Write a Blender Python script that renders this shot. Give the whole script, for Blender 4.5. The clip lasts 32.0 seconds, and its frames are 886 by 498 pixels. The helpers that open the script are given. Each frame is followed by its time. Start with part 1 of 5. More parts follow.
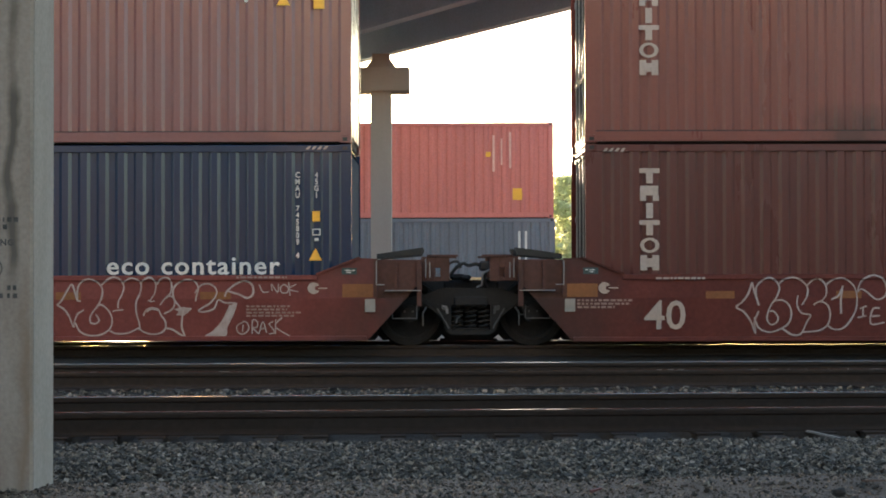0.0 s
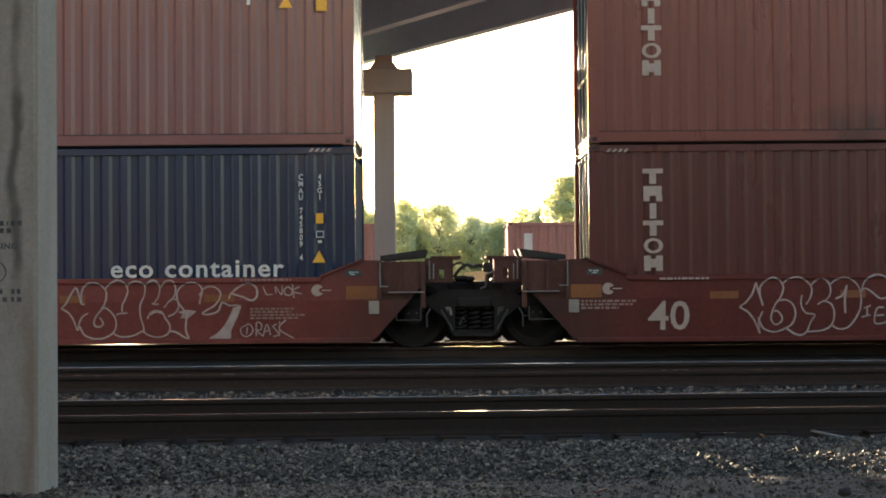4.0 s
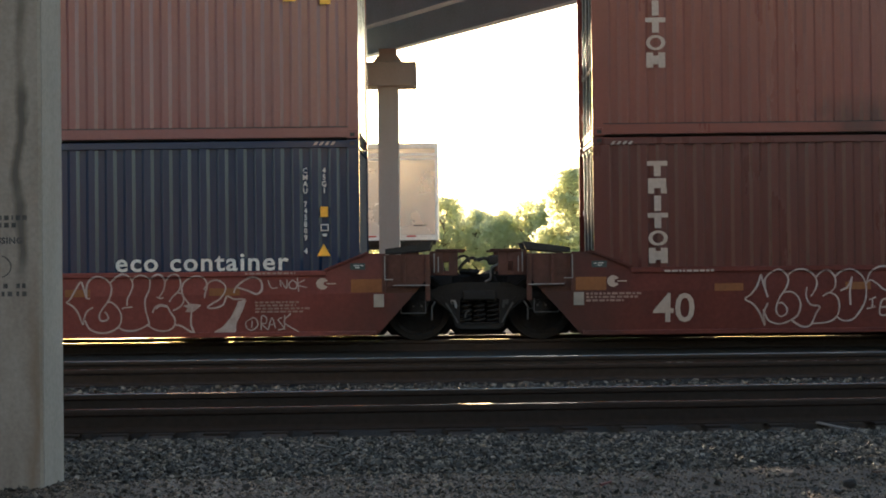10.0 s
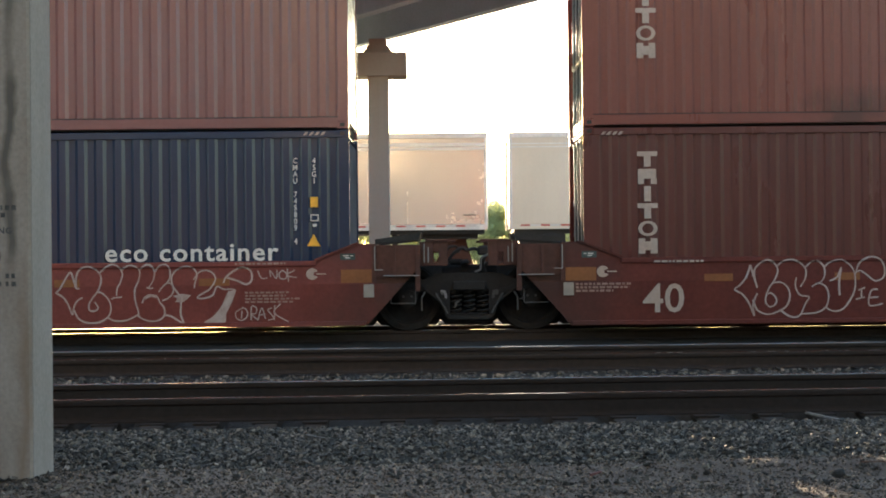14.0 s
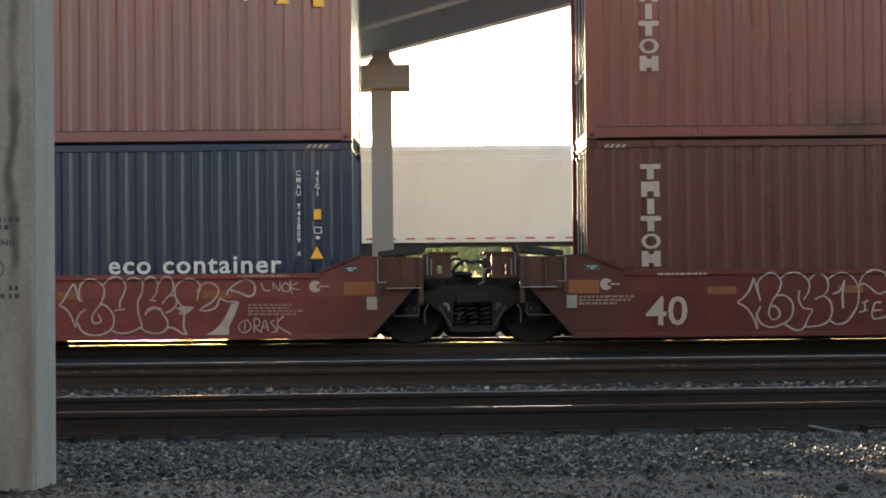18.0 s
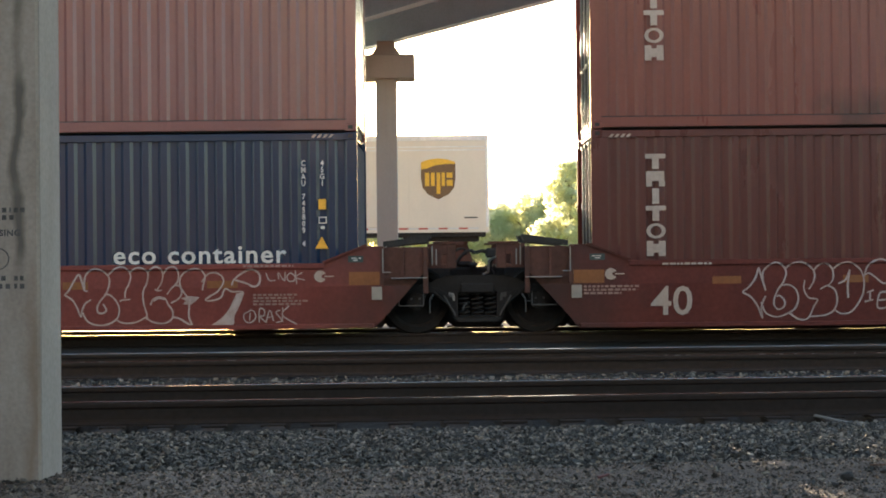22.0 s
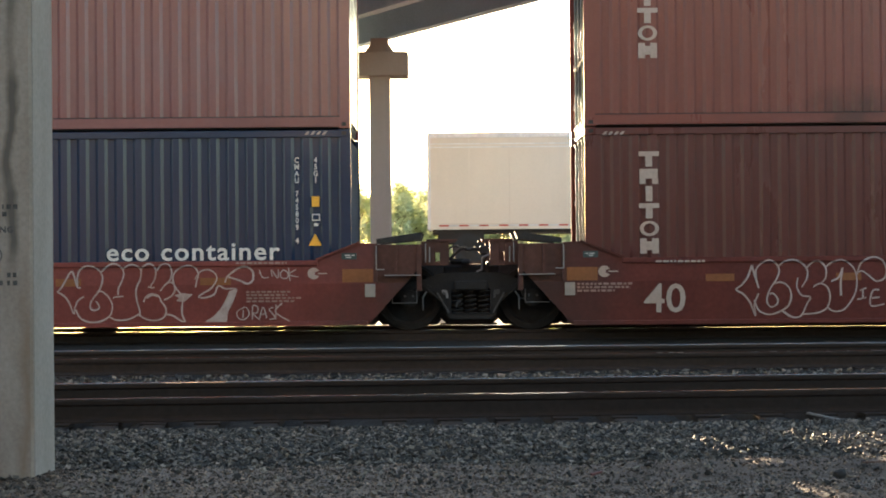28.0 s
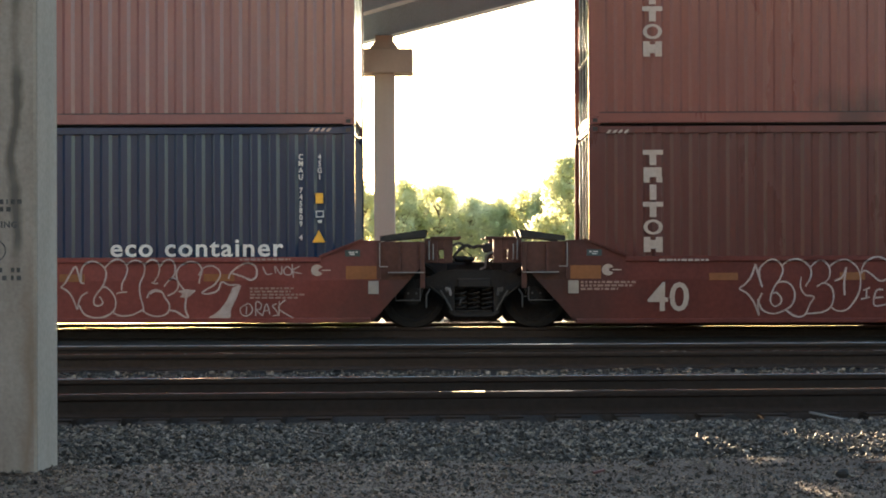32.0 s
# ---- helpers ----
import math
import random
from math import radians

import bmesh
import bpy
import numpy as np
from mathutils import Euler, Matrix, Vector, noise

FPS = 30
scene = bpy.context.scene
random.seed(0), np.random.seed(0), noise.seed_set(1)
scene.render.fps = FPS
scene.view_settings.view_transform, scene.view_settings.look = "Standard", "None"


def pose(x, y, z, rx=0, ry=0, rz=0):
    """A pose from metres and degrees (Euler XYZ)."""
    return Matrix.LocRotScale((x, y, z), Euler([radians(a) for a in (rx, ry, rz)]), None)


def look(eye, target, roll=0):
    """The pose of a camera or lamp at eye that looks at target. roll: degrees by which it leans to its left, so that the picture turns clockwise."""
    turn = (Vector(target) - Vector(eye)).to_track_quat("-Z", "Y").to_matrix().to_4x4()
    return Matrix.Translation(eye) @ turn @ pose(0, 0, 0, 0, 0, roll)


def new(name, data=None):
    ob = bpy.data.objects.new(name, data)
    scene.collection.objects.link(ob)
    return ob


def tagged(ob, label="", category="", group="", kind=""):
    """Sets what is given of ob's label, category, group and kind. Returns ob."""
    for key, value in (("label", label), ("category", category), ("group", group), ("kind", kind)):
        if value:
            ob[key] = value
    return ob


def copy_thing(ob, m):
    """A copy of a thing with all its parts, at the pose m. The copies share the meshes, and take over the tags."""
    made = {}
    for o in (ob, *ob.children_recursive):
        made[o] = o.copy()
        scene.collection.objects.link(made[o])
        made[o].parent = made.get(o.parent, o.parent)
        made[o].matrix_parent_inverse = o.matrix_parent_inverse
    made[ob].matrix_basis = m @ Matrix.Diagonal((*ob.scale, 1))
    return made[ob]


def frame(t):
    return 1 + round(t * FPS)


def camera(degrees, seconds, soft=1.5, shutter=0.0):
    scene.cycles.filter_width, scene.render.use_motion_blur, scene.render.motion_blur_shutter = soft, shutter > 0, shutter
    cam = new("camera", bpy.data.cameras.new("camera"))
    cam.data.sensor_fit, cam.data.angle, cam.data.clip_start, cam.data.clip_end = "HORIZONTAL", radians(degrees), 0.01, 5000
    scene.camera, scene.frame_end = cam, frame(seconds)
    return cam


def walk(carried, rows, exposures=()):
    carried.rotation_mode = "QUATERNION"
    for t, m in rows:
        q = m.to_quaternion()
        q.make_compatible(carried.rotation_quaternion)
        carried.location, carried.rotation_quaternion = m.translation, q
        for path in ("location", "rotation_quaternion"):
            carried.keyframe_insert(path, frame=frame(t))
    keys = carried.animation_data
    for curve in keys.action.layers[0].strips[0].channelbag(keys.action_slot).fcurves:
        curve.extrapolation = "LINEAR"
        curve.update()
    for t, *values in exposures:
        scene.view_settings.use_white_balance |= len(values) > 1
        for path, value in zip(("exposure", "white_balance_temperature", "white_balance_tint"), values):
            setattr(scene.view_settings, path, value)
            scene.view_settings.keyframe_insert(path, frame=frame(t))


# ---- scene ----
# ---- exposure, camera and its stand ----
# seconds, stops, kelvin, tint: the phone's automatic exposure drifts a little
EXPOSURES = [(t, e + 1.41, 6500, 9.3) for t, e in (
    (0, 1.97), (1, 2.2), (1.5, 1.86), (2, 2.0), (3, 1.72), (5, 1.5), (6, 1.42), (7, 1.34), (8, 1.5), (8.4, 1.6), (8.7, 1.9), (9, 1.98), (9.4, 1.85), (9.8, 1.5), (10, 1.42), (10.3, 1.42), (10.6, 1.7), (11, 2.03), (12, 1.9), (13, 1.8),
    (14, 1.86), (17, 1.86), (19, 1.95), (21, 1.88), (23, 1.96), (25, 1.85), (28, 1.91), (30, 2.0), (32, 1.86))]
EYE = (0.0, 0.0, 1.094)
cam = camera(32.97, 32.0, soft=1.85)

# seconds, pan to the right, tilt up, lean to the left (degrees): a tripod-like hand-held stand
STAND = [
    (0, 0.057, 0.904, -0.134), (0.5, 0.002, 0.941, -0.194), (1, -0.176, 0.967, -0.153), (1.5, -0.190, 0.991, -0.257), (2, -0.125, 0.923, -0.342),
    (2.5, -0.057, 0.884, -0.397), (3, -0.061, 0.874, -0.462), (3.5, -0.096, 0.911, -0.443), (5.5, 0.134, 1.038, -0.481), (6, 0.235, 0.988, -0.631),
    (6.5, 0.216, 0.910, -0.774), (7, 0.190, 0.883, -0.695), (7.5, 0.171, 0.861, -0.659), (8, 0.138, 0.804, -0.718), (8.5, 0.110, 0.855, -0.715),
    (9, 0.088, 0.854, -0.659), (9.5, -0.004, 0.793, -0.652), (10, -0.260, 0.696, -0.620), (10.5, -0.322, 0.548, -0.522), (11, -0.205, 0.455, -0.708),
    (11.5, 0.028, 0.363, -0.641), (12, 0.094, 0.309, -0.512), (12.5, 0.068, 0.303, -0.594), (13, 0.033, 0.342, -0.499), (13.5, 0.041, 0.438, -0.546),
    (14, 0.119, 0.321, -0.586), (14.5, 0.033, 0.375, -0.500), (16.5, -0.020, 0.598, -0.601), (17, -0.047, 0.739, -0.508), (17.5, -0.025, 0.772, -0.508),
    (18, 0.004, 0.801, -0.523), (18.5, -0.018, 0.763, -0.637), (19, 0.063, 0.627, -0.641), (19.5, -0.029, 0.463, -0.642), (20, -0.100, 0.298, -0.628),
    (20.5, -0.132, 0.244, -0.494), (21, -0.131, 0.343, -0.495), (21.5, -0.164, 0.404, -0.556), (22, -0.186, 0.415, -0.570), (22.5, -0.172, 0.537, -0.435),
    (23, -0.064, 0.541, -0.496), (23.5, 0.015, 0.528, -0.619), (24, -0.032, 0.475, -0.498), (24.5, -0.006, 0.441, -0.462), (25, 0.088, 0.308, -0.471),
    (25.5, 0.119, 0.206, -0.507), (27.5, -0.067, 0.321, -0.336), (28, 0.065, 0.309, -0.499), (28.5, 0.033, 0.408, -0.501), (29, 0.063, 0.477, -0.481),
    (29.5, -0.002, 0.507, -0.465), (30, -0.081, 0.491, -0.370), (30.5, -0.156, 0.499, -0.218), (31, -0.185, 0.457, -0.144), (31.5, -0.142, 0.329, -0.182),
    (32, -0.073, 0.212, -0.183),
]


def aim(pan, tilt, lean):
    a, b = radians(pan), radians(tilt)
    way = Vector((math.sin(a) * math.cos(b), math.cos(a) * math.cos(b), math.sin(b)))
    return look(EYE, Vector(EYE) + way * 10, lean)


walk(cam, [(t, aim(a, b, c)) for t, a, b, c in STAND], EXPOSURES)

# ---- sky and sun ----
SUN_EL, SUN_AZ = 7.95, -12.2   # low sun behind the trains, a little to the left

world = bpy.data.worlds.new("sky")
scene.world = world
world.use_nodes = True
wn = world.node_tree
sky = wn.nodes.new("ShaderNodeTexSky")
sky.sky_type = "NISHITA"
sky.sun_disc = False
sky.sun_elevation = radians(SUN_EL)
sky.sun_rotation = radians(SUN_AZ)
sky.air_density, sky.dust_density, sky.ozone_density = 1.0, 1.4, 1.35
wn.links.new(sky.outputs[0], wn.nodes["Background"].inputs[0])
wn.nodes["Background"].inputs[1].default_value = 0.09

sun_data = bpy.data.lights.new("sun", "SUN")
sun_data.energy, sun_data.angle, sun_data.color = 5.0, radians(0.53), (1.0, 0.75, 0.48)
sun = new("sun", sun_data)
sun_dir = Vector((math.sin(radians(SUN_AZ)) * math.cos(radians(SUN_EL)),
                  math.cos(radians(SUN_AZ)) * math.cos(radians(SUN_EL)), math.sin(radians(SUN_EL))))
sun.matrix_world = look(tuple(sun_dir * 300), (0, 0, 0))

# ---- materials ----
def surface(name, rgb, rough=0.7, metal=0.0, worn=None, amount=0.35, big=1.2, small=18.0, bump=0.25, depth=0.01,
            streak=0.0, vary=0.0, spec=0.5, speckle=0.3, spread=1.0):
    """Paint, metal, concrete or earth: base colour, broken up by broad stains and fine grain, with relief."""
    m = bpy.data.materials.new(name)
    m.use_nodes = True
    n, l = m.node_tree.nodes, m.node_tree.links
    bsdf = n["Principled BSDF"]
    co = n.new("ShaderNodeTexCoord")
    info = n.new("ShaderNodeObjectInfo")
    shift = n.new("ShaderNodeVectorMath")
    shift.operation = "MULTIPLY_ADD"
    l.new(info.outputs["Random"], shift.inputs[0])
    shift.inputs[1].default_value = (37.0, 53.0, 11.0)
    l.new(co.outputs["Object"], shift.inputs[2])
    src = shift.outputs[0]
    if streak:
        mp = n.new("ShaderNodeMapping")
        mp.inputs["Scale"].default_value = (1.0, 1.0, streak)
        l.new(src, mp.inputs[0])
        broad_in = mp.outputs[0]
    else:
        broad_in = src
    broad = n.new("ShaderNodeTexNoise")
    broad.inputs["Scale"].default_value, broad.inputs["Detail"].default_value = big, 6
    broad.inputs["Roughness"].default_value = 0.62
    l.new(broad_in, broad.inputs["Vector"])
    fine = n.new("ShaderNodeTexNoise")
    fine.inputs["Scale"].default_value, fine.inputs["Detail"].default_value = small, 5
    l.new(src, fine.inputs["Vector"])
    ramp = n.new("ShaderNodeValToRGB")
    ramp.color_ramp.elements[0].position, ramp.color_ramp.elements[1].position = 0.42, 0.68
    l.new(broad.outputs["Fac"], ramp.inputs[0])
    worn = worn or tuple(c * 0.55 for c in rgb)
    mix = n.new("ShaderNodeMixRGB")
    mix.inputs[1].default_value, mix.inputs[2].default_value = (*rgb, 1), (*worn, 1)
    amt = n.new("ShaderNodeMath")
    amt.operation = "MULTIPLY"
    amt.inputs[1].default_value = amount
    l.new(ramp.outputs[0], amt.inputs[0])
    l.new(amt.outputs[0], mix.inputs[0])
    grain = n.new("ShaderNodeMixRGB")
    grain.blend_type = "MULTIPLY"
    grain.inputs[0].default_value = speckle
    gr = n.new("ShaderNodeMapRange")
    gr.inputs[1].default_value, gr.inputs[2].default_value = 0.3, 0.7
    gr.inputs[3].default_value, gr.inputs[4].default_value = 0.6, 1.25
    l.new(fine.outputs["Fac"], gr.inputs[0])
    l.new(mix.outputs[0], grain.inputs[1])
    l.new(gr.outputs[0], grain.inputs[2])
    out = grain.outputs[0]
    if vary:
        isl = n.new("ShaderNodeNewGeometry")
        vr = n.new("ShaderNodeMapRange")
        vr.inputs[3].default_value, vr.inputs[4].default_value = 1 - vary * 0.72, 1 + vary * 2.2
        pw = n.new("ShaderNodeMath")
        pw.operation = "POWER"
        pw.inputs[1].default_value = 3.2
        l.new(isl.outputs["Random Per Island"], pw.inputs[0])
        l.new(pw.outputs[0], vr.inputs[0])
        vm = n.new("ShaderNodeMixRGB")
        vm.blend_type = "MULTIPLY"
        vm.inputs[0].default_value = 1.0
        l.new(out, vm.inputs[1])
        l.new(vr.outputs[0], vm.inputs[2])
        out = vm.outputs[0]
    l.new(out, bsdf.inputs["Base Color"])
    rr = n.new("ShaderNodeMapRange")
    rr.inputs[3].default_value, rr.inputs[4].default_value = max(0.02, rough - 0.12 * spread), min(1.0, rough + 0.15 * spread)
    l.new(broad.outputs["Fac"], rr.inputs[0])
    l.new(rr.outputs[0], bsdf.inputs["Roughness"])
    bsdf.inputs["Metallic"].default_value = metal
    bsdf.inputs["Specular IOR Level"].default_value = spec
    if bump:
        bp = n.new("ShaderNodeBump")
        bp.inputs["Strength"].default_value, bp.inputs["Distance"].default_value = bump, depth
        l.new(fine.outputs["Fac"], bp.inputs["Height"])
        l.new(bp.outputs[0], bsdf.inputs["Normal"])
    return m


# Veiling haze is put into the red paints: their base colours are greyed.
PALE_RED = surface("greyed_red_paint", (0.165, 0.064, 0.062), 0.22, worn=(0.13, 0.050, 0.048), amount=0.45, spread=0.5, speckle=0.1, streak=0.25, bump=0.1, depth=0.004, spec=0.5)
BROWN_RED = surface("brown_red_paint", (0.086, 0.027, 0.022), 0.28, worn=(0.075, 0.026, 0.022), amount=0.55, speckle=0.12, streak=0.2, bump=0.1, depth=0.004, spec=0.3, spread=0.5)
# Upper right container: the extra light on it is put into a brighter red.
BROWN_RED_LIT = surface("brown_red_paint_lit", (0.158, 0.049, 0.037), 0.28, worn=(0.135, 0.046, 0.037), amount=0.5, speckle=0.12, streak=0.2, bump=0.1, depth=0.004, spec=0.3, spread=0.5)
NAVY = surface("navy_paint", (0.0100, 0.024, 0.055), 0.2, worn=(0.011, 0.018, 0.040), amount=0.5, speckle=0.15, streak=0.25, bump=0.06, depth=0.004, spec=0.48, spread=0.5)
CAR_RED = surface("well_car_paint", (0.165, 0.045, 0.037), 0.65, worn=(0.11, 0.027, 0.02), amount=0.7, streak=0.3, bump=0.15, depth=0.004, spec=0.15)
# a darker copy of the well car red, for the right car
CAR_RED_DEEP = surface("darker_well_car_paint", (0.104, 0.029, 0.023), 0.65, worn=(0.07, 0.021, 0.017), amount=0.6, streak=0.3, bump=0.12, depth=0.004, spec=0.12)
CAR_DARK = surface("grimy_car_steel", (0.085, 0.040, 0.031), 0.85, worn=(0.04, 0.026, 0.021), amount=0.7, bump=0.3, spec=0.15)
GRIME = surface("black_grime_steel", (0.033, 0.031, 0.029), 0.85, worn=(0.028, 0.024, 0.021), amount=0.4, bump=0.4, spec=0.2)
TRUCK_IRON = surface("sooty_truck_iron", (0.025, 0.023, 0.022), 0.9, worn=(0.018, 0.016, 0.015), amount=0.5, bump=0.4, spec=0.06)
WHEEL = surface("wheel_steel", (0.045, 0.042, 0.039), 0.85, 0.0, bump=0.2, spec=0.2)
RAIL_WEB = surface("rusty_rail", (0.038, 0.029, 0.025), 0.85, worn=(0.03, 0.022, 0.018), bump=0.3, depth=0.004, spec=0.08)
RAIL_TOP = surface("polished_rail_head", (0.60, 0.56, 0.51), 0.05, 0.82, amount=0.2, bump=0.0, spread=0.1)
# darker head colour that holds down the second track's near reflection
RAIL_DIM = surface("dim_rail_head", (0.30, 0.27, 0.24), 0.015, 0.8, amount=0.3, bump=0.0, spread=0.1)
RAIL_DULL = surface("worn_rail_head", (0.55, 0.53, 0.50), 0.05, 1.0, amount=0.2, bump=0.0, spread=0.2)
TIE_WOOD = surface("creosoted_tie_wood", (0.066, 0.054, 0.047), 0.95, worn=(0.044, 0.036, 0.031), amount=0.6, big=3, small=40, bump=0.6, spec=0.0)
STONE = surface("ballast_stone", (0.090, 0.071, 0.053), 0.75, worn=(0.046, 0.038, 0.030), amount=0.6, big=6, small=60, bump=0.4, vary=0.95, spec=0.5)
GRAVEL = surface("fine_gravel", (0.14, 0.096, 0.066), 0.8, worn=(0.080, 0.058, 0.043), amount=0.5, big=6, small=60, bump=0.3, vary=0.9)
# Shade in the gaps between stones is put into this near-black bed.
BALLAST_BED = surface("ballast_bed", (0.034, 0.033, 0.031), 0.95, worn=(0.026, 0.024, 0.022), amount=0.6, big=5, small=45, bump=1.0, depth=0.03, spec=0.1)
DIRT = surface("gravelly_dirt", (0.125, 0.086, 0.061), 0.8, worn=(0.066, 0.047, 0.034), amount=0.75, big=2.6, small=75, bump=0.7, depth=0.02, speckle=0.7, spec=0.45)
CONCRETE = surface("weathered_concrete", (0.36, 0.34, 0.30), 0.85, worn=(0.24, 0.225, 0.195), amount=0.6, streak=0.2, big=2.0, small=35, bump=0.35, depth=0.006)
# Pillar's right side: the light falling on it is put into a paler colour.
CONCRETE_LIT_SIDE = surface("lit_concrete_side", (0.33, 0.28, 0.245), 0.85, worn=(0.265, 0.225, 0.195), amount=0.6, streak=0.2, big=3.0, small=35, bump=0.3, depth=0.005)
PIER = surface("pier_concrete", (0.27, 0.25, 0.22), 0.85, worn=(0.21, 0.19, 0.165), amount=0.5, speckle=0.1, streak=0.2, bump=0.3)
# Blue-grey haze under the overpass is mixed into the steel's base colour.
GIRDER = surface("hazed_girder_steel", (0.36, 0.48, 0.58), 0.5, worn=(0.28, 0.37, 0.44), amount=0.5, bump=0.15)
WHITE = surface("white_marking_paint", (0.55, 0.53, 0.50), 0.75, worn=(0.40, 0.38, 0.35), amount=0.4, small=25, bump=0)
CREAM = surface("aged_cream_marking", (0.37, 0.295, 0.25), 0.8, worn=(0.26, 0.19, 0.155), amount=0.45, small=25, bump=0, spec=0.2)
YELLOW = surface("orange_yellow_marking", (0.75, 0.38, 0.03), 0.6, worn=(0.5, 0.25, 0.05), amount=0.4, bump=0)
REFLECT = surface("dull_yellow_reflector", (0.20, 0.080, 0.030), 0.7, worn=(0.13, 0.05, 0.025), amount=0.5, bump=0, spec=0.2)
CARD = surface("grubby_card_plate", (0.27, 0.235, 0.20), 0.8, worn=(0.18, 0.15, 0.125), amount=0.6, big=9, bump=0, spec=0.2)
GREEN_PLATE = surface("green_plate", (0.022, 0.042, 0.04), 0.6, bump=0)
GREY_MARK = surface("grey_marking", (0.27, 0.17, 0.145), 0.8, amount=0.5, bump=0, spec=0.2)
STENCIL = surface("black_stencil", (0.055, 0.052, 0.048), 0.9, worn=(0.14, 0.13, 0.115), amount=0.7, big=14, bump=0)
CAST = surface("galvanised_gear", (0.22, 0.21, 0.20), 0.55, 0.3, bump=0.1, depth=0.003)
DULL_LINK = surface("dull_worn_steel", (0.062, 0.060, 0.057), 0.7, bump=0.1, depth=0.003, spec=0.3)
# Right containers' doors: being out of the sun is put into a near-black colour.
DOOR_SHADED = surface("shaded_door", (0.045, 0.042, 0.042), 0.95, worn=(0.03, 0.028, 0.028), amount=0.5, bump=0.1, spec=0.0)
POST_NAVY = surface("dull_navy_post", (0.0175, 0.028, 0.060), 0.95, amount=0.4, bump=0.1, spec=0.04)
POST_BROWN = surface("dull_brown_red_post", (0.115, 0.030, 0.023), 0.95, amount=0.4, bump=0.1, spec=0.04)
# matches the upper container, whose light is in its colour
POST_BROWN_LIT = surface("dull_brown_red_post_lit", (0.21, 0.056, 0.043), 0.95, amount=0.4, bump=0.1, spec=0.04)
# The sky's grazing sheen on this door is put into a pale base colour.
DOOR_PALE = surface("sky_sheen_door", (0.62, 0.58, 0.50), 0.25, worn=(0.5, 0.46, 0.4), amount=0.3, bump=0)
DOOR_BLUE = surface("dull_blue_door", (0.05, 0.068, 0.10), 0.95, worn=(0.04, 0.052, 0.08), amount=0.4, bump=0.1, spec=0.02)


def stained_concrete():
    """Concrete with a dark run-off streak down one side of the face."""
    m = surface("stained_pillar_concrete", (0.36, 0.295, 0.238), 0.85, worn=(0.22, 0.165, 0.122), amount=0.7, streak=0.25, big=3.0, small=45, bump=0.3, depth=0.004)
    n, l = m.node_tree.nodes, m.node_tree.links
    bsdf = n["Principled BSDF"]
    base = bsdf.inputs["Base Color"].links[0].from_socket
    co = n.new("ShaderNodeTexCoord")
    sep = n.new("ShaderNodeSeparateXYZ")
    l.new(co.outputs["Object"], sep.inputs[0])
    wob = n.new("ShaderNodeTexNoise")
    wob.inputs["Scale"].default_value, wob.inputs["Detail"].default_value = 3.0, 4
    l.new(co.outputs["Object"], wob.inputs["Vector"])
    off = n.new("ShaderNodeMath")
    off.operation = "MULTIPLY_ADD"
    l.new(wob.outputs["Fac"], off.inputs[0])
    off.inputs[1].default_value = 0.14
    l.new(sep.outputs["X"], off.inputs[2])
    d = n.new("ShaderNodeMath")
    d.operation = "SUBTRACT"
    l.new(off.outputs[0], d.inputs[0])
    d.inputs[1].default_value = 0.385
    a = n.new("ShaderNodeMath")
    a.operation = "ABSOLUTE"
    l.new(d.outputs[0], a.inputs[0])
    near = n.new("ShaderNodeMapRange")
    near.inputs[1].default_value, near.inputs[2].default_value = 0.012, 0.045
    near.inputs[3].default_value, near.inputs[4].default_value = 1.0, 0.0
    l.new(a.outputs[0], near.inputs[0])
    mp = n.new("ShaderNodeMapping")
    mp.inputs["Scale"].default_value = (2.0, 2.0, 0.9)
    l.new(co.outputs["Object"], mp.inputs[0])
    gap = n.new("ShaderNodeTexNoise")
    gap.inputs["Scale"].default_value = 1.6
    l.new(mp.outputs[0], gap.inputs["Vector"])
    gr = n.new("ShaderNodeMapRange")
    gr.inputs[1].default_value, gr.inputs[2].default_value = 0.32, 0.52
    l.new(gap.outputs["Fac"], gr.inputs[0])
    up = n.new("ShaderNodeMapRange")
    up.inputs[1].default_value, up.inputs[2].default_value = 1.18, 1.32
    l.new(sep.outputs["Z"], up.inputs[0])
    f1 = n.new("ShaderNodeMath")
    f1.operation = "MULTIPLY"
    l.new(near.outputs[0], f1.inputs[0])
    l.new(gr.outputs[0], f1.inputs[1])
    f2 = n.new("ShaderNodeMath")
    f2.operation = "MULTIPLY"
    l.new(f1.outputs[0], f2.inputs[0])
    l.new(up.outputs[0], f2.inputs[1])
    mix = n.new("ShaderNodeMixRGB")
    mix.inputs[2].default_value = (0.13, 0.108, 0.085, 1)
    l.new(f2.outputs[0], mix.inputs[0])
    l.new(base, mix.inputs[1])
    # a rusty run down the edge of the face, thin and broken
    e = n.new("ShaderNodeMath")
    e.operation = "SUBTRACT"
    l.new(off.outputs[0], e.inputs[0])
    e.inputs[1].default_value = 0.46
    ea = n.new("ShaderNodeMath")
    ea.operation = "ABSOLUTE"
    l.new(e.outputs[0], ea.inputs[0])
    rust = n.new("ShaderNodeMapRange")
    rust.inputs[1].default_value, rust.inputs[2].default_value = 0.0, 0.055
    rust.inputs[3].default_value, rust.inputs[4].default_value = 0.6, 0.0
    l.new(ea.outputs[0], rust.inputs[0])
    low = n.new("ShaderNodeMapRange")
    low.inputs[1].default_value, low.inputs[2].default_value = 0.9, 1.6
    low.inputs[3].default_value, low.inputs[4].default_value = 1.0, 0.0
    l.new(sep.outputs["Z"], low.inputs[0])
    rf = n.new("ShaderNodeMath")
    rf.operation = "MULTIPLY"
    l.new(rust.outputs[0], rf.inputs[0])
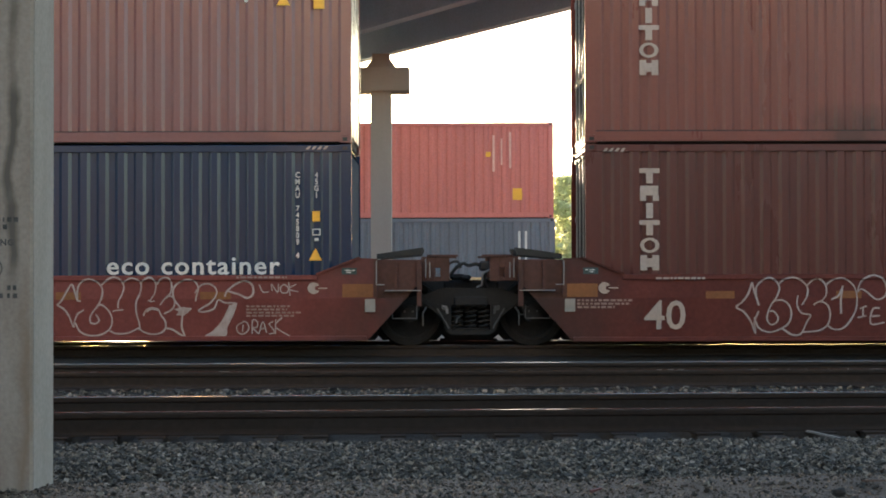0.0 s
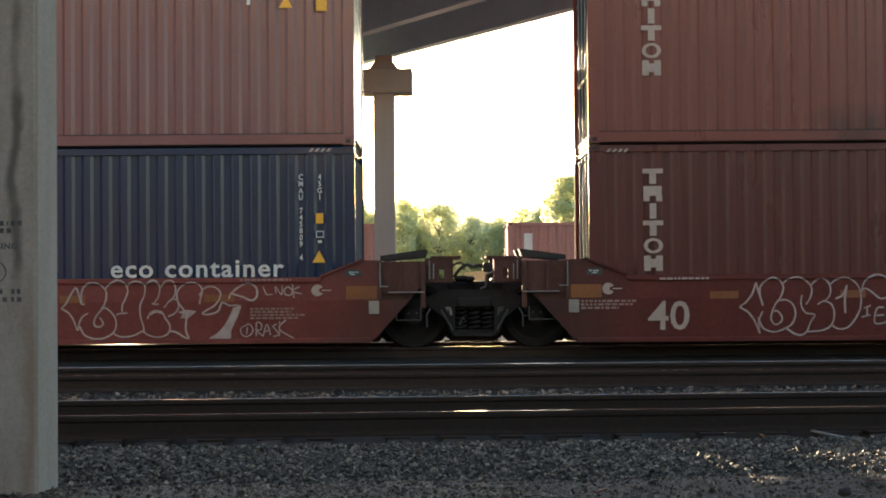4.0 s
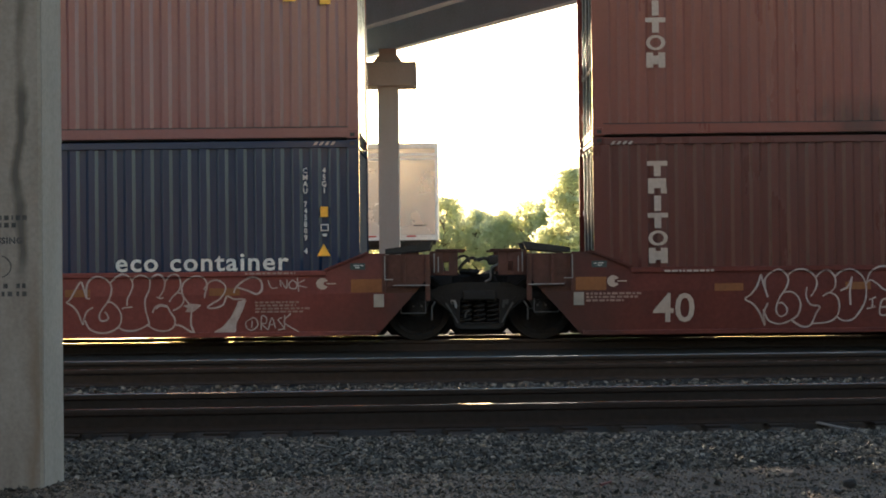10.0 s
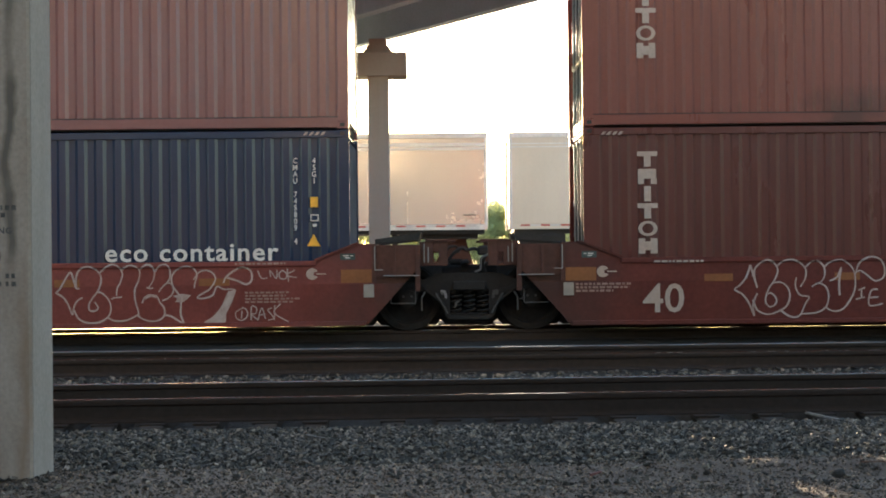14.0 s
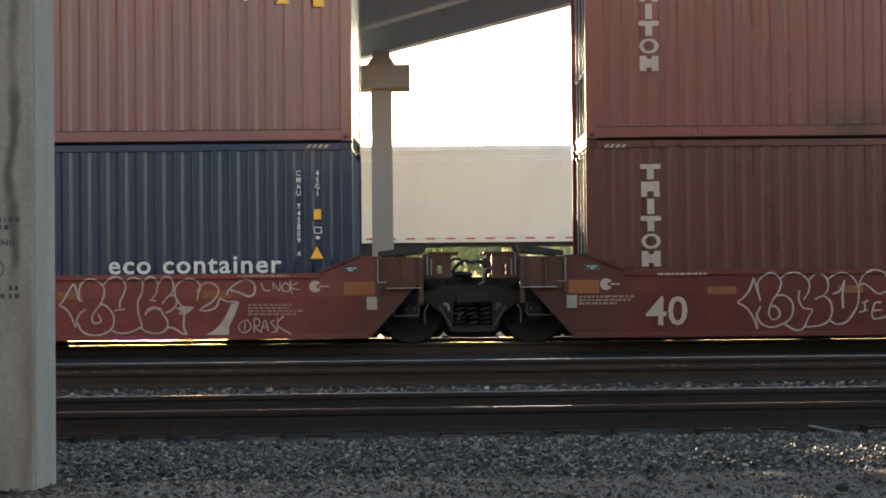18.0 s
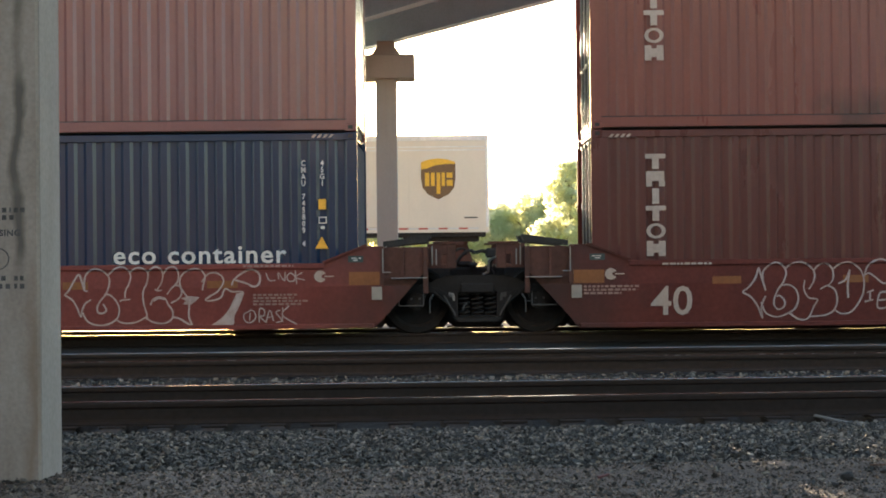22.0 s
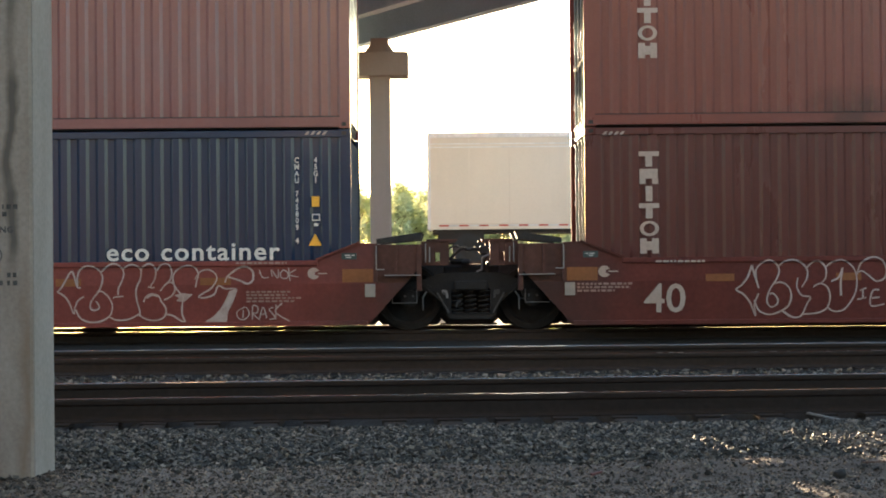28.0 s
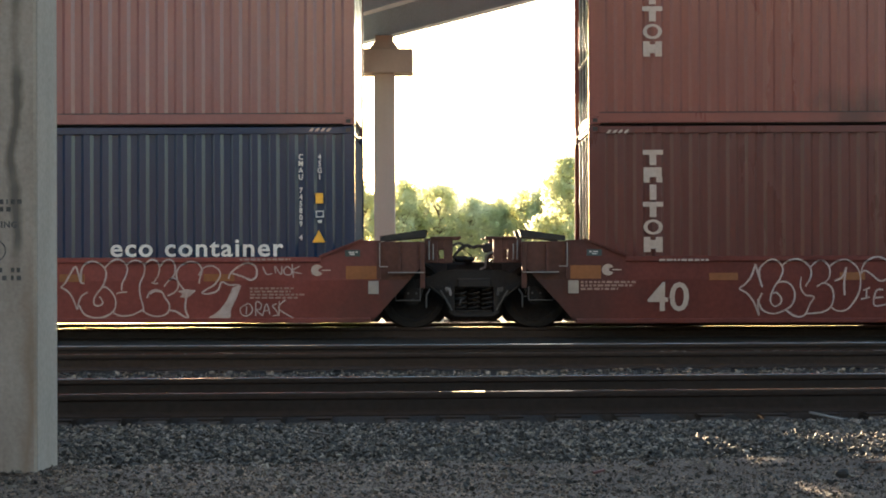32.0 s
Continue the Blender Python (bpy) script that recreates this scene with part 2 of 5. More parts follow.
    l.new(low.outputs[0], rf.inputs[1])
    run = n.new("ShaderNodeMixRGB")
    run.inputs[2].default_value = (0.20, 0.125, 0.07, 1)
    l.new(rf.outputs[0], run.inputs[0])
    l.new(mix.outputs[0], run.inputs[1])
    l.new(run.outputs[0], bsdf.inputs["Base Color"])
    return m


PILLAR = stained_concrete()


def sooted(m, centre, near, far, rgb, most, top=None):
    """Brake dust and oil on a car's side, thickest beside the wheels, in ragged clouds."""
    n, l = m.node_tree.nodes, m.node_tree.links
    bsdf = n["Principled BSDF"]
    base = bsdf.inputs["Base Color"].links[0].from_socket
    co = n.new("ShaderNodeTexCoord")
    sep = n.new("ShaderNodeSeparateXYZ")
    l.new(co.outputs["Object"], sep.inputs[0])
    d = n.new("ShaderNodeMath")
    d.operation = "SUBTRACT"
    l.new(sep.outputs["X"], d.inputs[0])
    d.inputs[1].default_value = centre
    a = n.new("ShaderNodeMath")
    a.operation = "ABSOLUTE"
    l.new(d.outputs[0], a.inputs[0])
    cloud = n.new("ShaderNodeTexNoise")
    cloud.inputs["Scale"].default_value, cloud.inputs["Detail"].default_value = 2.2, 6
    l.new(co.outputs["Object"], cloud.inputs["Vector"])
    wob = n.new("ShaderNodeMath")
    wob.operation = "MULTIPLY_ADD"
    l.new(cloud.outputs["Fac"], wob.inputs[0])
    wob.inputs[1].default_value = 1.6
    l.new(a.outputs[0], wob.inputs[2])
    fade = n.new("ShaderNodeMapRange")
    fade.inputs[1].default_value, fade.inputs[2].default_value = near + 0.8, far + 0.8
    fade.inputs[3].default_value, fade.inputs[4].default_value = most, 0.0
    l.new(wob.outputs[0], fade.inputs[0])
    mix = n.new("ShaderNodeMixRGB")
    mix.inputs[2].default_value = (*rgb, 1)
    amount = fade.outputs[0]
    if top:
        high = n.new("ShaderNodeMapRange")
        high.inputs[1].default_value, high.inputs[2].default_value = top * 0.35, top
        high.inputs[3].default_value, high.inputs[4].default_value = 1.0, 0.0
        l.new(sep.outputs["Z"], high.inputs[0])
        both = n.new("ShaderNodeMath")
        both.operation = "MULTIPLY"
        l.new(amount, both.inputs[0])
        l.new(high.outputs[0], both.inputs[1])
        amount = both.outputs[0]
    l.new(amount, mix.inputs[0])
    l.new(base, mix.inputs[1])
    l.new(mix.outputs[0], bsdf.inputs["Base Color"])


sooted(BROWN_RED_LIT, 3.95, 0.2, 0.8, (0.035, 0.022, 0.018), 0.6, 0.45)
# The grey-brown beside the wheels is brake dust plus some painted veiling glare.
for paint in (CAR_RED, CAR_RED_DEEP):
    sooted(paint, 0.39, 1.0, 2.6, (0.040, 0.030, 0.026), 0.75)

# ---- tools ----
def part(name, bm, material, parent, label="", smooth=False):
    me = bpy.data.meshes.new(name)
    bm.normal_update()
    bm.to_mesh(me)
    bm.free()
    if smooth:
        me.polygons.foreach_set("use_smooth", [True] * len(me.polygons))
    me.materials.append(material)
    ob = new(name, me)
    ob.parent = parent
    if label:
        ob["label"] = label
    return ob


def again(ob, m, parent=None):
    """The same piece once more, on the same mesh."""
    o = ob.copy()
    scene.collection.objects.link(o)
    o.parent = parent or ob.parent
    o.matrix_basis = m
    return o


def thing(name, label, category, m=None, group="", kind=""):
    ob = new(name)
    ob.empty_display_size = 0.2
    if m is not None:
        ob.matrix_basis = m
    return tagged(ob, label, category, group, kind)


def box(bm, x0, x1, y0, y1, z0, z1, bevel=0.0):
    r = bmesh.ops.create_cube(bm, size=1.0, matrix=Matrix.LocRotScale(
        ((x0 + x1) / 2, (y0 + y1) / 2, (z0 + z1) / 2), None, (abs(x1 - x0), abs(y1 - y0), abs(z1 - z0))))
    if bevel:
        es = {e for v in r["verts"] for e in v.link_edges}
        bmesh.ops.bevel(bm, geom=list(es), offset=bevel, segments=1, affect="EDGES", clamp_overlap=True)
    return bm


def boxes(*rows, bevel=0.0):
    bm = bmesh.new()
    for r in rows:
        box(bm, *r, bevel=bevel)
    return bm


def rod(bm, a, b, r, seg=10, r2=None):
    a, b = Vector(a), Vector(b)
    d = b - a
    m = Matrix.Translation((a + b) / 2) @ d.to_track_quat("Z", "Y").to_matrix().to_4x4()
    bmesh.ops.create_cone(bm, cap_ends=True, segments=seg, radius1=r, radius2=r if r2 is None else r2, depth=d.length, matrix=m)
    return bm


def rods(*rows, seg=10):
    bm = bmesh.new()
    for a, b, r in rows:
        rod(bm, a, b, r, seg)
    return bm


def slab(pts, y0, y1, axis="y"):
    """A plate with the outline pts (x, z), from depth y0 to y1. axis x: outline (y, z), along x."""
    bm = bmesh.new()
    put = (lambda p, d: (p[0], d, p[1])) if axis == "y" else ((lambda p, d: (d, p[0], p[1])) if axis == "x" else (lambda p, d: (p[0], p[1], d)))
    a = [bm.verts.new(put(p, y0)) for p in pts]
    b = [bm.verts.new(put(p, y1)) for p in pts]
    bm.faces.new(a)
    bm.faces.new(b[::-1])
    for i in range(len(pts)):
        j = (i + 1) % len(pts)
        bm.faces.new((a[j], a[i], b[i], b[j]))
    bmesh.ops.recalc_face_normals(bm, faces=bm.faces)
    return bm


def slabs(rows, y0, y1):
    """Several plates in one plane, butted into one piece."""
    bm = bmesh.new()
    for pts in rows:
        tmp = bpy.data.meshes.new("tmp")
        one = slab(pts, y0, y1)
        one.to_mesh(tmp)
        one.free()
        bm.from_mesh(tmp)
        bpy.data.meshes.remove(tmp)
    return bm


def corrugated(length, height, pitch=0.278, depth=0.036, thick=0.004, flat=0.34, seed=0):
    """A pressed steel sheet standing on x, facing -y, ribs upright."""
    bm = bmesh.new()
    xs = []
    n = max(2, round(length / pitch))
    p = length / n
    for i in range(n):
        for f, d in ((0, 0), (flat, 0), (0.5, 1), (0.5 + flat, 1)):
            xs.append(((i + f) * p, d * depth))
    xs.append((length, 0))
    for off, flip in ((0, False), (thick, True)):
        lo = [bm.verts.new((x, y + off, 0)) for x, y in xs]
        hi = [bm.verts.new((x, y + off, height)) for x, y in xs]
        for i in range(len(xs) - 1):
            q = (lo[i], lo[i + 1], hi[i + 1], hi[i])
            bm.faces.new(q[::-1] if flip else q)
    return bm


def letters(text, size, material, parent, m, name="lettering", depth=0.003, bold=0.0, squeeze=1.0, line=1.0, label="", space=1.0):
    """Built-in font, standing upright in the plane that m gives (text x to the right, text y up)."""
    c = bpy.data.curves.new(name, "FONT")
    c.body, c.size, c.extrude, c.offset, c.align_x = text, size, depth, bold, "CENTER"
    c.space_line, c.space_character = line, space
    c.resolution_u = 3
    tmp = bpy.data.objects.new(name, c)
    me = bpy.data.meshes.new_from_object(tmp)
    bpy.data.objects.remove(tmp)
    bm = bmesh.new()
    bm.from_mesh(me)
    bmesh.ops.remove_doubles(bm, verts=bm.verts, dist=1e-5)
    # one mesh a letter: pieces that stand above one another belong together
    left, groups = set(bm.verts), []
    while left:
        todo, isle = [left.pop()], []
        while todo:
            v = todo.pop()
            isle.append(v)
            for e in v.link_edges:
                o = e.other_vert(v)
                if o in left:
                    left.remove(o)
                    todo.append(o)
        xs = [v.co.x for v in isle]
        groups.append([min(xs), max(xs), isle])
    groups.sort(key=lambda g: g[0])
    glyphs = []
    for g in groups:
        if glyphs and g[0] < glyphs[-1][1] - 0.4 * (g[1] - g[0]):
            glyphs[-1][1] = max(glyphs[-1][1], g[1])
            glyphs[-1][2] += g[2]
        else:
            glyphs.append(g)
    out = None
    for _, _, isle in glyphs:
        index = {v: i for i, v in enumerate(isle)}
        fs = {f for v in isle for f in v.link_faces}
        gm = bpy.data.meshes.new(name)
        gm.from_pydata([v.co[:] for v in isle], [], [[index[v] for v in f.verts] for f in fs])
        gm.materials.append(material)
        ob = new(name, gm)
        ob.parent = parent
        ob.matrix_basis = m @ Matrix.Rotation(radians(90), 4, "X") @ Matrix.Diagonal((squeeze, 1, 1, 1))
        if label:
            ob["label"] = label
        out = ob
    bm.free()
    return out


def stroke(points, r, flatten=0.25, closed=False):
    """A sprayed line through points (x, z) at y 0, as a thin raised ribbon."""
    pts = [Vector((p[0], p[1])) for p in points]
    n = len(pts)
    fine = []
    for i in range(n if closed else n - 1):
        a, b, c, d = (pts[(i + k) % n] if closed else pts[min(max(i + k, 0), n - 1)] for k in (-1, 0, 1, 2))
        for s in range(6):
            t = s / 6
            fine.append(0.5 * (2 * b + (c - a) * t + (2 * a - 5 * b + 4 * c - d) * t * t + (3 * b - a - 3 * c + d) * t ** 3))
    if not closed:
        fine.append(pts[-1])
    bm = bmesh.new()
    L, R = [], []
    for i, p in enumerate(fine):
        q, o = fine[min(i + 1, len(fine) - 1)], fine[max(i - 1, 0)]
        d = (q - o).normalized() if (q - o).length > 1e-6 else Vector((1, 0))
        w = r * (0.8 + 0.35 * noise.noise(Vector((p.x * 3, p.y * 3, 1.7))))
        nrm = Vector((-d.y, d.x)) * w
        L.append((p + nrm))
        R.append((p - nrm))
    rows = []
    for off in (-0.002, 0.0015):
        rows.append(([bm.verts.new((v.x, off, v.y)) for v in L], [bm.verts.new((v.x, off, v.y)) for v in R]))
    (la, ra), (lb, rb) = rows
    for i in range(len(fine) - 1):
        bm.faces.new((la[i], ra[i], ra[i + 1], la[i + 1]))
        bm.faces.new((la[i + 1], lb[i + 1], lb[i], la[i]))
        bm.faces.new((ra[i], rb[i], rb[i + 1], ra[i + 1]))
    return bm

# ---- ground, tracks, bridge ----
def sheet(name, xs, ys, height, material, label):
    vs = [(x, y, height(x, y)) for y in ys for x in xs]
    w = len(xs)
    fs = [(j * w + i, j * w + i + 1, (j + 1) * w + i + 1, (j + 1) * w + i) for j in range(len(ys) - 1) for i in range(w - 1)]
    me = bpy.data.meshes.new(name)
    me.from_pydata(vs, [], fs)
    me.polygons.foreach_set("use_smooth", [True] * len(fs))
    me.materials.append(material)
    return tagged(new(name, me), label, "ground", kind="structure")


def steps(lo, hi, far, n, m):
    fine = list(np.linspace(lo, hi, n))
    out = [hi + (far - hi) * (k / m) ** 3 for k in range(1, m + 1)]
    back = [lo - (far + lo) * (k / m) ** 3 for k in range(1, m + 1)]
    return back[::-1] + fine + out


def dirt_height(x, y):
    h = -0.225 + 0.02 * noise.noise(Vector((x * 0.9, y * 0.9, 0.3))) + 0.016 * noise.noise(Vector((x * 2.1, y * 3.2, 2.3))) + 0.008 * noise.noise(Vector((x * 9, y * 9, 5.1)))
    swell = min(1.0, max(0.0, (x - 0.3) / 0.9)) * min(1.0, max(0.0, (9.65 - y) / 0.5))
    h -= 0.07 * swell * swell * (3 - 2 * swell)   # the shoulder falls off towards the path
    mound = min(1.0, max(0.0, (-1.7 - x) / 0.7)) * min(1.0, max(0.0, (9.35 - y) / 0.25))
    h += 0.04 * mound * mound * (3 - 2 * mound)   # earth heaped round the pillar's foot
    h -= 0.14 * min(1.0, max(0.0, (y - 9.55 - 0.05 * x) / 0.4))   # under the ballast
    return h if abs(x) < 12 and 5 < y < 14 else -0.225 if y < 10 else -0.3


ground = sheet("ground", steps(-6, 6, 2400, 120, 14), steps(7, 12, 2400, 60, 16), dirt_height, DIRT,
               "grey-brown gravelly dirt beside the railway tracks")

BED_PROFILE = [(9.2, -0.33), (9.5, -0.25), (9.8, -0.222), (10.2, -0.212), (11.1, -0.206), (11.46, -0.208), (11.60, -0.275), (12.7, -0.285), (13.9, -0.27), (14.6, -0.24),
               (15.6, -0.24), (16.2, -0.215), (16.6, -0.195), (18.4, -0.195), (18.8, -0.215), (20.0, -0.25), (21.6, -0.235), (22.3, -0.168), (24.5, -0.168), (25.0, -0.215),
               (25.5, -0.24), (26.3, -0.46)]


def bed_height(x, v):
    k = next(i for i in range(len(BED_PROFILE) - 1) if v <= BED_PROFILE[i + 1][0] + 1e-6)
    (a, za), (b, zb) = BED_PROFILE[k], BED_PROFILE[k + 1]
    return za + (zb - za) * (v - a) / (b - a)


def lean(x, v):
    """Ground lines near the camera run at a slight angle to the standing train."""
    return v + x * (0.05 if v < 14 else 0.03 if v < 19.5 else 0.022)


bed_x = list(np.linspace(-60, -7, 20)) + list(np.linspace(-6.8, 6.8, 170)) + list(np.linspace(7, 60, 20))
bed_v = [9.2 + 0.085 * k for k in range(0, 57)] + [14.2, 14.6, 15.0, 15.3, 15.6, 15.9, 16.2, 16.6, 17.0, 17.5, 17.9, 18.4, 18.8, 20.0, 21.6, 22.3, 22.8, 23.4, 24.0, 24.5, 25.0, 25.5, 26.3]
vs, fs, w = [], [], len(bed_x)
for v in bed_v:
    for x in bed_x:
        bump_z = 0.022 * noise.noise(Vector((x * 5, v * 5, 0.0))) + 0.012 * noise.noise(Vector((x * 1.3, v * 1.3, 4.0)))
        vs.append((x, lean(x, v), bed_height(x, v) + (bump_z * (0.4 if 22 < v < 25 else 1.0) if 9.25 < v < 26 else 0) - 0.01))
for j in range(len(bed_v) - 1):
    for i in range(w - 1):
        fs.append((j * w + i, j * w + i + 1, (j + 1) * w + i + 1, (j + 1) * w + i))
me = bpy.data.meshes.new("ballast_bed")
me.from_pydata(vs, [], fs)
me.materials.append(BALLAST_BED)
tagged(new("ballast_bed", me), "crushed stone bed under three railway tracks, dark for shaded gaps", "ballast", kind="structure")


def stones(name, count, region, size, label, seed, height, material=None):
    """Loose broken stones strewn over a stretch (x0, x1, v0, v1), joined into one mesh."""
    rng = np.random.default_rng(seed)
    corner = np.array([(x, y, z) for x in (-1, 1) for y in (-1, 1) for z in (-1, 1)]) / 1.55
    quad = np.array(((0, 1, 3, 2), (4, 6, 7, 5), (0, 4, 5, 1), (2, 3, 7, 6), (0, 2, 6, 4), (1, 5, 7, 3)))
    tri = np.concatenate([quad[:, (0, 1, 2)], quad[:, (0, 2, 3)]])
    x0, x1, v0, v1 = region
    px, pv = rng.uniform(x0, x1, count), rng.uniform(v0, v1, count)
    s = size * np.minimum(rng.lognormal(0, 0.32, count), 1.7)
    yaw = rng.uniform(0, math.pi, count)
    q = np.stack([np.cos(yaw), rng.normal(0, 0.28, count), rng.normal(0, 0.28, count), np.sin(yaw)], 1)   # most lie flat
    q /= np.linalg.norm(q, axis=1)[:, None]
    a, b, c, d = q.T
    rot = np.stack([1 - 2 * (c * c + d * d), 2 * (b * c - a * d), 2 * (b * d + a * c), 2 * (b * c + a * d), 1 - 2 * (b * b + d * d),
                    2 * (c * d - a * b), 2 * (b * d - a * c), 2 * (c * d + a * b), 1 - 2 * (b * b + c * c)], 1).reshape(-1, 3, 3)
    base = (corner[None] + rng.uniform(-0.30, 0.30, (count, 8, 3))) * np.array((1.25, 0.9, 0.44))
    v = np.einsum("nij,nkj->nki", rot, base) * (s / 2)[:, None, None]
    z = np.array([height(x, y) for x, y in zip(px, pv)]) + s * rng.uniform(0.08, 0.42, count)
    y = np.array([lean(x, w) for x, w in zip(px, pv)])
    v += np.stack([px, y, z], 1)[:, None, :]
    f = tri[None] + (np.arange(count) * 8)[:, None, None]
    me = bpy.data.meshes.new(name)
    me.from_pydata(v.reshape(-1, 3).tolist(), [], f.reshape(-1, 3).tolist())
    me.materials.append(material or STONE)
    return tagged(new(name, me), label, "stones", kind="stuff")


stones("ballast_stones", 29500, (-3.9, 3.9, 9.35, 11.6), 0.0275, "loose grey broken ballast stones on the track shoulder", 1, bed_height)
stones("ballast_stones", 8600, (-6.5, 6.5, 13.9, 16.5), 0.038, "loose grey ballast stones between two tracks", 2, bed_height)
stones("ballast_stones", 2600, (-9, 9, 18.9, 21.6), 0.05, "loose ballast stones beside the standing train", 3, lambda x, v: bed_height(x, v) - 0.02)
stones("crib_stones", 2200, (-4.2, 4.2, 11.6, 12.05), 0.028, "small ballast stones between the tie ends", 7, lambda x, v: bed_height(x, v) + 0.008)
stones("scattered_gravel", 26000, (-3.4, 3.4, 7.9, 9.8), 0.0125, "fine gravel strewn over the dirt", 4, lambda x, v: dirt_height(x, lean(x, v)) - 0.002, GRAVEL)
stones("scattered_stones", 1500, (-3.4, 3.4, 8.2, 9.6), 0.026, "stray ballast stones lying on the dirt", 5, lambda x, v: dirt_height(x, lean(x, v)))

RAIL = [(-0.076, -0.186), (0.076, -0.186), (0.076, -0.175), (0.02, -0.158), (0.010, -0.145), (0.009, -0.06), (0.034, -0.046),
        (0.037, -0.018), (0.030, -0.0014), (-0.030, -0.0014), (-0.037, -0.018), (-0.034, -0.046), (-0.009, -0.06), (-0.010, -0.145), (-0.02, -0.158), (-0.076, -0.175)]


def track(y, turn, label, x0, x1, places, wear=(0, 0), head=None, front=None):
    """wear: how far the front corner of each rail is polished as well, 0 to 2; 3 is a flat head. places: where the ties
    lie along it. front: a darker metal for the near head, muting its shine.
    """
    head = head or RAIL_TOP
    tr = thing("railway_track", label, "track", pose(0, y, 0, 0, 0, turn), "railway tracks", "structure")
    rail = part("rail", slab(RAIL, x0, x1, "x"), RAIL_WEB, tr, "rusty steel rail")
    rail.location.y = -0.7555
    crown = [(-0.029, -0.003), (-0.029, -0.0006), (-0.024, -0.0001), (0.0, 0.0), (0.020, 0.0), (0.029, 0.0), (0.029, -0.003)]
    profiles = (crown, [(-0.0325, -0.0042), (-0.0318, -0.0030), (-0.029, -0.0010)] + crown[2:],
                [(-0.0333, -0.0056), (-0.0325, -0.0036), (-0.0298, -0.0011)] + crown[2:],
                [(-0.029, -0.003), (-0.029, 0.0), (0.029, 0.0), (0.029, -0.003)])
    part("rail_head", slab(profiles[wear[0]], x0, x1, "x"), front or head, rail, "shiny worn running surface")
    other = again(rail, Matrix.Translation((0, 0.7555, 0)))
    part("rail_head", slab(profiles[wear[1]], x0, x1, "x"), head, other, "shiny worn running surface")
    rng = random.Random(int(y * 10))
    uneven = y < 14
    tie = plate = None
    for place in places:
        x = place + rng.uniform(-0.02, 0.02) * (0 if uneven else 1)
        m = pose(x, rng.uniform(-0.04, 0.04), rng.uniform(-0.008, 0.004), 0, 0, rng.uniform(-1.2, 1.2) * (0.4 if uneven else 1))
        if tie is None:
            tie = part("tie", boxes((-0.088, 0.088, -1.3, 1.3, -0.37, -0.198), bevel=0.012), TIE_WOOD, tr)
            tie.matrix_basis = m
            plate = part("tie_plate", boxes((-0.1, 0.1, -0.19, 0.19, -0.2, -0.184), bevel=0.004), RAIL_WEB, tr)
            plate.matrix_basis = pose(x, -0.7555, 0)
        else:
            again(tie, m)
            again(plate, pose(x, -0.7555, 0))
        again(plate, pose(x, 0.7555, 0))
    return tr


def row(n, half):
    return [-half + 2 * half * k / (n - 1) for k in range(n)]


# the ties of the first track lie unevenly
OLD_TIES = [-3.06, -2.68, -2.31, -1.89, -1.43, -1.04, -0.43, 0.01, 0.47, 0.93, 1.4, 2.07, 2.58, 3.01, 3.43]
track(12.73, 2.86, "empty railway track with worn rails on wooden ties", -60, 60,
      [OLD_TIES[0] - 0.45 * k for k in range(8, 0, -1)] + OLD_TIES + [OLD_TIES[-1] + 0.45 * k for k in range(1, 9)], (0, 1))
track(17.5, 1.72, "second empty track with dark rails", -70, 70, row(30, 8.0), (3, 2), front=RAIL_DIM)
TURN = 0.0
track(23.4, TURN, "track under the standing container train", -80, 80, row(34, 9.0), (1, 0), head=RAIL_DULL)
track(46.29, 0.0, "far track with a passing freight train", -400, 400, row(60, 16.0))

# near bridge pillar, cut off by the picture's edge
pillar = thing("bridge_pillar", "grey concrete bridge pillar with stained face and faint stencils", "pillar", pose(-2.84, 9.02, -0.26))
PW, PD, PH = 0.44, 0.22, 7.3
part("shaft", slab([(-PW, -PD), (PW - 0.02, -PD), (PW - 0.004, -PD + 0.02), (PW - 0.004, PD), (-PW, PD)], 0, PH, "z"), PILLAR, pillar)
part("side_face", slab([(PW - 0.006, -PD + 0.018), (PW, -PD + 0.02), (PW + 0.01, PD - 0.02), (PW - 0.004, PD + 0.002)], 0.004, PH - 0.004, "z"), CONCRETE_LIT_SIDE, pillar, "grey side of the shaft, paler in colour for the light on it")
part("crosshead", boxes((-0.9, 0.9, -0.9, 0.9, PH, PH + 0.7), bevel=0.03), CONCRETE, pillar)
for z, cells in ((1.398, ((0.142, 0.03), (0.193, 0.010), (0.218, 0.026), (0.261, 0.010), (0.287, 0.026), (0.325, 0.026))), (1.355, ((0.133, 0.026), (0.176, 0.026), (0.218, 0.026), (0.261, 0.026))),
                 (0.997, ((0.159, 0.021), (0.21, 0.026), (0.287, 0.021), (0.321, 0.021))),
                 (0.95, ((0.15, 0.026), (0.20, 0.017), (0.236, 0.026), (0.287, 0.017), (0.321, 0.026)))):
    for x, w in cells:
        part("stencil_bar", boxes((x, x + w, -PD - 0.0015, -PD + 0.001, z + 0.26, z + 0.288)), STENCIL, pillar)
letters("SSING", 0.050, STENCIL, pillar, Matrix.Translation((0.250, -PD - 0.0005, 1.521)), name="stencil_letter", depth=0.0015, bold=0.002, squeeze=1.05, space=1.12)
ring = [(0.184 + 0.072 * math.cos(a), 1.385 + 0.064 * math.sin(a)) for a in np.linspace(-1.3, 1.3, 14)]
part("stencil_ring", stroke(ring, 0.004), STENCIL, pillar).location.y = -PD - 0.001

# overpass: edge line from the slim pier towards the right foreground
EDGE, EDGE_ANG = Vector((-1.27, 38.5, 0)), math.degrees(math.atan2(-0.851, 0.525))
